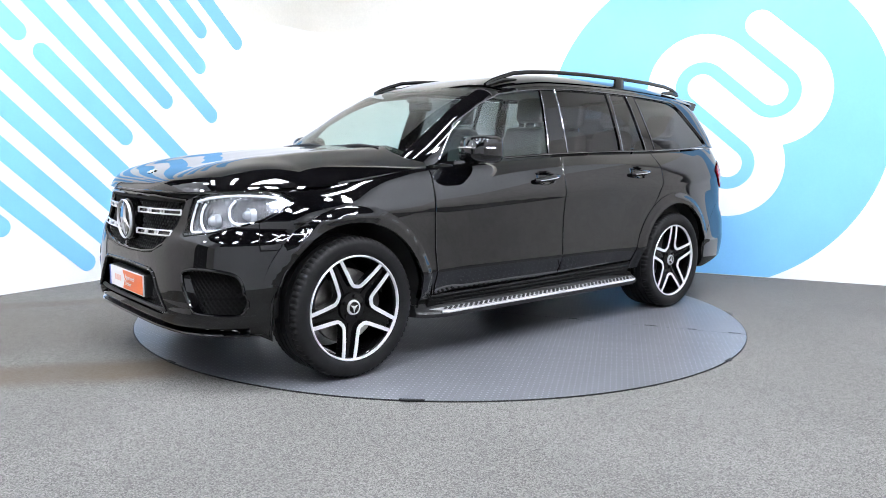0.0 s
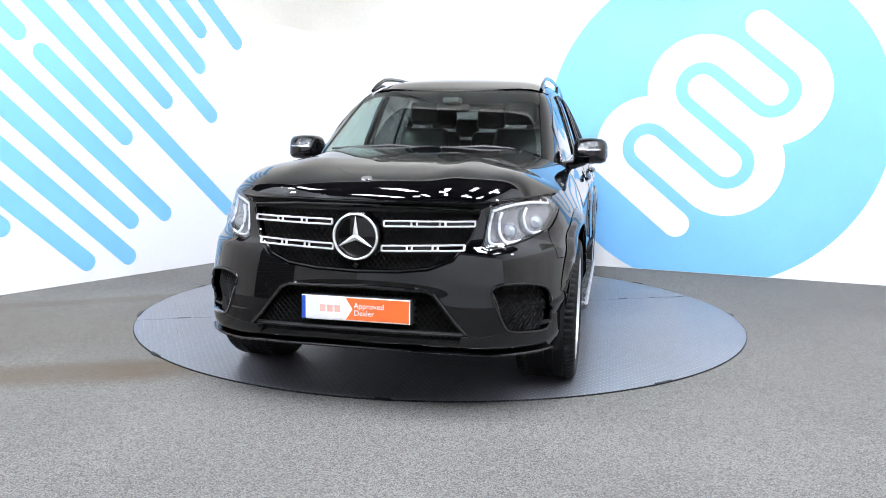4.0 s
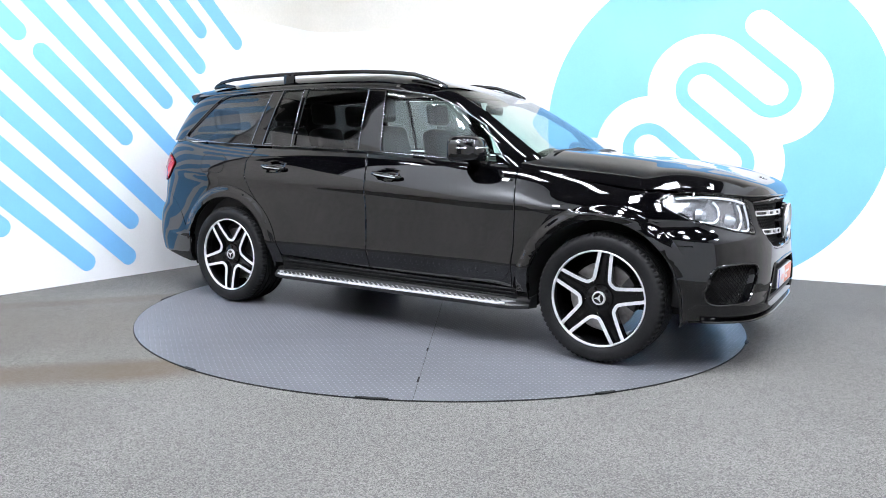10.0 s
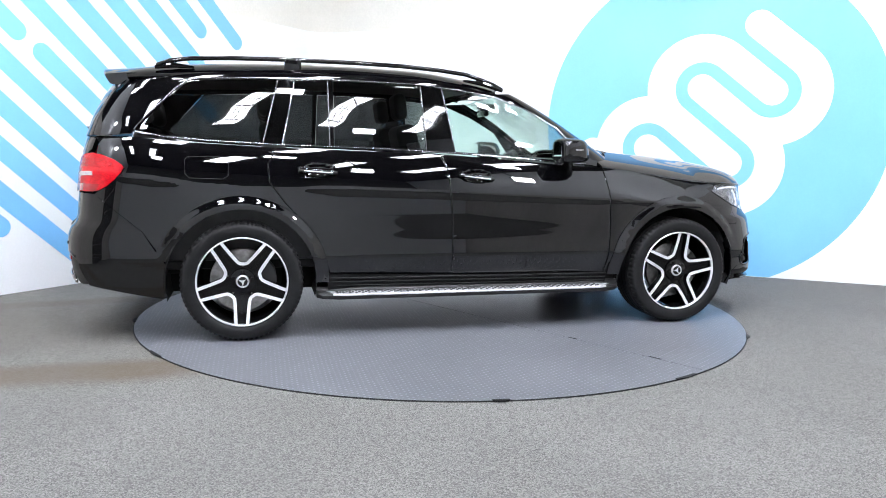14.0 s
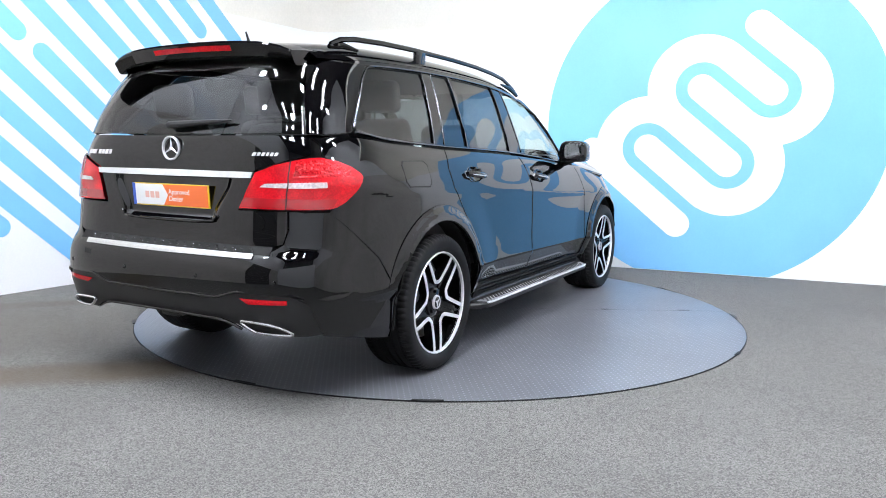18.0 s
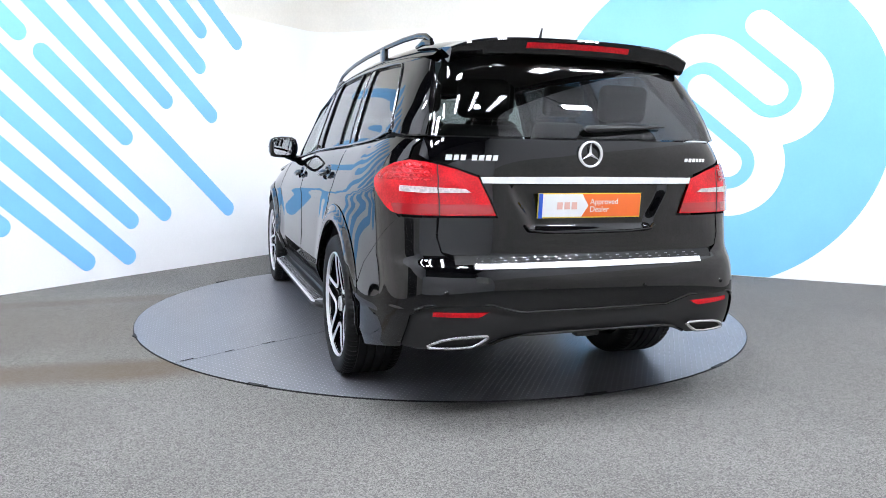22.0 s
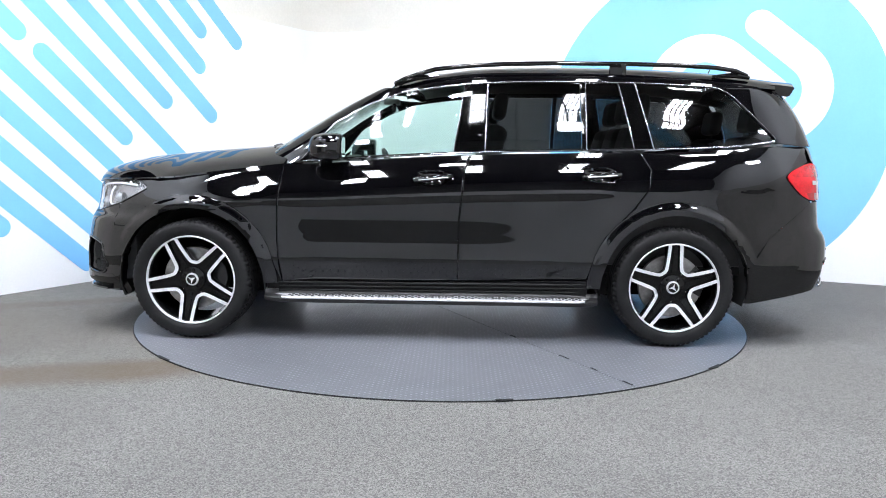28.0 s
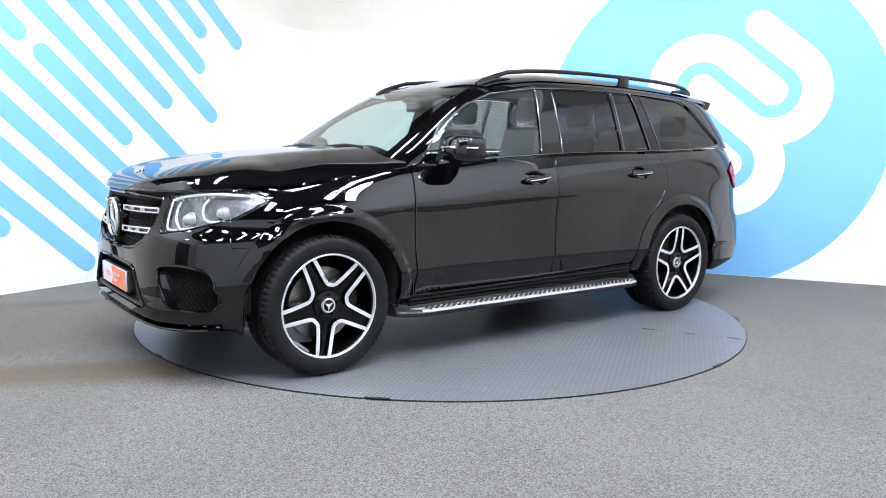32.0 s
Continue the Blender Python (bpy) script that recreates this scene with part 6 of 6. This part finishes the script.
        for row, y in enumerate((0.951, 0.968, 0.985)):
            for k in range(44):
                x = -0.945 + 0.0425 * k + 0.021 * (row % 2)
                if stud is None:
                    o = part("stud", lathe([(0, 0.004), (0.0085, 0.0035), (0.0105, 0.0)], 8, "z"), SATIN_BLACK, rb)
                    stud = o.data
                else:
                    o = new("stud", stud)
                    o.parent = rb
                o.matrix_basis = Matrix.Translation((x, s * y, slope(y) + 0.004)) @ Matrix.Rotation(-s * 0.10, 4, "X")
        part("board_edge", tube([(-0.97, s * 0.998, 0.290), (-0.93, s * 1.006, 0.287), (0.90, s * 1.006, 0.287), (0.95, s * 0.998, 0.290)], 0.007, 8), BRUSHED, rb)
        # narrow dotted strip along the sill
        part("inner_tread", slab([(-0.93, 0.862), (-0.93, 0.885), (0.93, 0.885), (0.93, 0.862)], lambda a, b, d: Vector((a, s * b, 0.334 + d)), 0.006), BOARD_TREAD, rb, "narrow brushed inner tread", smooth=False)
        for k in range(38):
            o = new("stud", stud)
            o.parent = rb
            o.matrix_basis = Matrix.Translation((-0.91 + 0.0492 * k, s * 0.873, 0.334)) @ Matrix.Scale(0.8, 4)
        part("sill_end", box(0.93, 1.07, s * 0.83 - 0.05, s * 0.83 + 0.05, 0.262, 0.42, 0.012), DARK, car)
        # ribbed plastic along the sill
        for k in range(3):
            part("sill_rib", tube([(-0.99, s * (0.925 - 0.012 * k), 0.385 - 0.027 * k), (0.98, s * (0.925 - 0.012 * k), 0.372 - 0.027 * k)], 0.006, 6), RUBBER, car)
        # roof bar on three feet
        line = [(0.27, 1.662), (0.20, 1.695), (0.12, 1.722), (0.0, 1.757), (-0.19, 1.779), (-0.45, 1.796), (-0.78, 1.805), (-1.25, 1.807), (-1.6, 1.802), (-1.84, 1.790), (-1.97, 1.772), (-2.05, 1.742)]
        rail = part("roof_rail", tube([(x, s * (0.615 - 0.01 * smooth01(-1.2, -2.1, x)), z) for x, z in line], [0.009, 0.011, 0.0115, 0.0115, 0.0115, 0.0115, 0.0115, 0.0115, 0.0115, 0.0115, 0.011, 0.009], 12, 1.25), GLOSS_BLACK, car, "gloss black roof rail")
        part("rail_foot", box(-1.25, -1.14, s * 0.615 - 0.012, s * 0.615 + 0.012, 1.725, 1.808, 0.006), GLOSS_BLACK, rail)
        part("rail_foot", tube([(0.27, s * 0.617, 1.655), (0.12, s * 0.617, 1.70), (-0.02, s * 0.617, 1.715)], [0.013, 0.018, 0.008], 8), GLOSS_BLACK, rail)
        part("rail_foot", tube([(-1.82, s * 0.608, 1.735), (-1.95, s * 0.606, 1.745), (-2.06, s * 0.605, 1.728)], [0.008, 0.018, 0.012], 8), GLOSS_BLACK, rail)
        # wheel housings
        for ax in AXLES:
            bm = bmesh.new()
            rings = []
            for y in (0.54, 0.93):
                rings.append([bm.verts.new((ax + 0.475 * math.cos(radians(t)), s * min(y, half_width(ax + 0.475 * math.cos(radians(t)), HUB_Z + 0.475 * math.sin(radians(t))) - 0.025), HUB_Z + 0.475 * math.sin(radians(t)))) for t in range(-15, 196, 10)])
            for k in range(len(rings[0]) - 1):
                bm.faces.new((rings[0][k], rings[0][k + 1], rings[1][k + 1], rings[1][k]))
            bm.faces.new(rings[0])
            part("wheel_housing", bm, DARK, car)
            # lip that stands out round the opening
            part("arch_lip", tube([(ax + 0.466 * math.cos(radians(t)), s * (lower(at(lower, "S", ax + 0.466 * math.cos(radians(t)), HUB_Z + 0.466 * math.sin(radians(t))), HUB_Z + 0.466 * math.sin(radians(t))).y + 0.010), HUB_Z + 0.466 * math.sin(radians(t))) for t in range(-8, 189, 7)], 0.006, 6), GLOSS_BLACK, car)
        # chrome line under the windows
        part("belt_line", tube([cabin(at(cabin, "S", x, belt_at(x, -0.002)), belt_at(x, -0.002)) * 1.0 + Vector((0, 0.007, 0)) if s > 0 else Vector((lambda p: (p.x, -p.y - 0.007, p.z))(cabin(at(cabin, "S", x, belt_at(x, -0.002)), belt_at(x, -0.002)))) for x in [-2.16 + 3.0 * k / 30 for k in range(31)]], 0.004, 6), DARK_CHROME, car)
    fl = [(-1.852, 1.165), (-1.64, 1.165), (-1.61, 1.145), (-1.612, 1.05), (-1.64, 1.03), (-1.84, 1.035), (-1.865, 1.06), (-1.868, 1.145)]
    rim = [lower(at(lower, "S", x, z), z) for x, z in fl]
    flap = skin_part("fuel_flap", skin(lower, outline(lower, [("S", a, b) for a, b in fl]), DU, DZ, 0.006, 0.0016, mirror=True), PAINT, car)
    part("flap_joint", tube([(p.x, -p.y - 0.0005, p.z) for p in rim], 0.003, 6, closed=True), DARK, flap)


def cabin_inside(car):
    part("cabin_tub", box(-2.34, 0.95, -0.80, 0.80, 0.44, 0.80, 0.03), DARK, car)
    part("engine_bay", box(0.9, 2.18, -0.50, 0.50, 0.26, 0.93, 0.05), DARK, car)
    part("underbody", box(-1.95, 2.05, -0.52, 0.52, 0.27, 0.46, 0.05), DARK, car)
    part("floor_pan", box(-1.04, 1.04, -0.79, 0.79, 0.285, 0.43, 0.03), DARK, car)
    part("rear_floor", box(-2.42, -1.9, -0.70, 0.70, 0.40, 0.52, 0.03), DARK, car)
    part("scuttle", box(0.80, 1.02, -0.74, 0.74, 0.95, 1.17, 0.02), DARK, car)
    lining = [(0.16, 0.0), (0.12, 0.6), (-0.5, 0.63), (-1.5, 0.63), (-2.18, 0.6), (-2.2, 0.0)]
    pts = lining + [(x, -y) for x, y in lining[-2:0:-1]]
    panel("headlining", roof_skin, pts, HEADLINER, car, both=False, lift=-0.04, flange=0, da=0.15, db=0.1, shrink=0)
    # door linings up to the windows
    for s in (1, -1):
        part("door_lining", box(-2.2, 0.85, s * 0.80 - 0.02, s * 0.80 + 0.02, 0.5, 1.14, 0.02), TRIM, car)
    dash = part("dashboard", box(0.52, 0.86, -0.74, 0.74, 0.80, 1.135, 0.05, 4), TRIM, car)
    part("instrument_hood", box(0.50, 0.72, -0.56, -0.22, 1.08, 1.185, 0.03, 3), TRIM, dash)
    part("centre_screen", box(0.535, 0.555, -0.11, 0.11, 1.09, 1.22, 0.006), GLOSS_BLACK, dash)
    wheel_c = Vector((0.36, -0.39, 1.06))
    tilt = Matrix.Translation(wheel_c) @ Matrix.Rotation(radians(-65), 4, "Y")
    ring = [tilt @ Vector((0.185 * math.cos(2 * math.pi * k / 32), 0.185 * math.sin(2 * math.pi * k / 32), 0)) for k in range(32)]
    sw = part("steering_wheel", tube(ring, 0.016, 8, closed=True), LEATHER, car)
    hubm = lathe([(0, 0.02), (0.05, 0.018), (0.07, 0.0)], 24, "z")
    bmesh.ops.transform(hubm, matrix=tilt, verts=hubm.verts[:])
    part("hub", hubm, LEATHER, sw)
    for a in (0, 180, 270):
        part("spoke", tube([tilt @ Vector((0.05 * math.cos(radians(a)), 0.05 * math.sin(radians(a)), 0)), tilt @ Vector((0.18 * math.cos(radians(a)), 0.18 * math.sin(radians(a)), 0))], 0.014, 8), LEATHER, sw)
    part("rear_view_mirror", box(0.30, 0.33, -0.12, 0.12, 1.50, 1.565, 0.014, 3), GLOSS_BLACK, car)
    part("sensor_cover", box(0.28, 0.40, -0.06, 0.06, 1.56, 1.60, 0.012, 2), TRIM, car)
    for x, ys in ((-0.28, (0.39, -0.39)), (-1.22, (0.46, 0.0, -0.46)), (-2.02, (0.38, -0.38))):
        for y in ys:
            wide = 0.25 if len(ys) == 2 else 0.21
            k = 0.9 if x < -1.9 else 1.0
            seat = part("seat", box(x, x + 0.48 * k, y - wide, y + wide, 0.78, 0.93, 0.05, 3), LEATHER, car, "black leather seat")
            bm = box(-0.075, 0.075, -wide, wide, 0.0, 0.60 * k, 0.055, 4)
            for v in bm.verts:
                v.co.y *= 1 - 0.22 * smooth01(0.3, 0.6, v.co.z)
            bmesh.ops.transform(bm, matrix=Matrix.Translation((x, y, 0.82)) @ Matrix.Rotation(radians(-14), 4, "Y"), verts=bm.verts[:])
            part("backrest", bm, LEATHER, seat)
            bm = box(-0.045, 0.045, -0.13, 0.13, 0.0, 0.185, 0.04, 4)
            bmesh.ops.transform(bm, matrix=Matrix.Translation((x - 0.15 * k, y, 0.82 + 0.62 * k)) @ Matrix.Rotation(radians(-8), 4, "Y"), verts=bm.verts[:])
            part("headrest", bm, LEATHER, seat)
            for d in (-0.05, 0.05):
                part("headrest_post", tube([(x - 0.14 * k, y + d, 0.82 + 0.56 * k), (x - 0.15 * k, y + d, 0.82 + 0.64 * k)], 0.006, 6), SATIN_CHROME, seat)
    # front wipers lying at the foot of the screen
    for y0, y1 in ((-0.62, -0.02), (-0.05, 0.55)):
        line = []
        for k in range(7):
            y = y0 + (y1 - y0) * k / 6
            z = 1.235 - 0.012 * abs(k - 4) * 0.5
            u = at(cabin, "F", y if abs(y) > 1e-3 else 1e-3, z)
            line.append(cabin(u, z) + Vector((0.012, 0, 0.018)))
        part("wiper", tube(line, [0.007, 0.009, 0.009, 0.010, 0.009, 0.008, 0.005], 6), SATIN_BLACK, car)
    part("scuttle_grille", quad_strip([(1.075 - 0.10 * (y / 0.7) ** 2, y, 1.232 - 0.03 * (y / 0.7) ** 2) for y in [-0.72 + 0.12 * k for k in range(13)]], [(1.0 - 0.11 * (y / 0.7) ** 2, y, 1.222 - 0.03 * (y / 0.7) ** 2) for y in [-0.72 + 0.12 * k for k in range(13)]]), SATIN_BLACK, car)


hall()
mural()
plate = turntable()
car = new("car")
tagged(car, "black large estate car on the turntable", "car")
doors_front, doors_rear = car_body(car)
nose(car)
stern(car)
side_parts(car, doors_front, doors_rear)
cabin_inside(car)
for ax, side, turned in ((AXLES[0], 1, 63), (AXLES[0], -1, 26), (AXLES[1], 1, 18), (AXLES[1], -1, 56)):
    wheel(car, ax, side, turned)


def motions():
    walk(plate, [(t, pose(0, 0, 0, 0, 0, a)) for t, a in TURN])
    rows = []
    for t, a in TURN:
        c, s = math.cos(radians(a)), math.sin(radians(a))
        rows.append((t, pose(CAR_AT[0] * c - CAR_AT[1] * s, CAR_AT[0] * s + CAR_AT[1] * c, 0.006, 0, 0, a)))
    walk(car, rows)


motions()
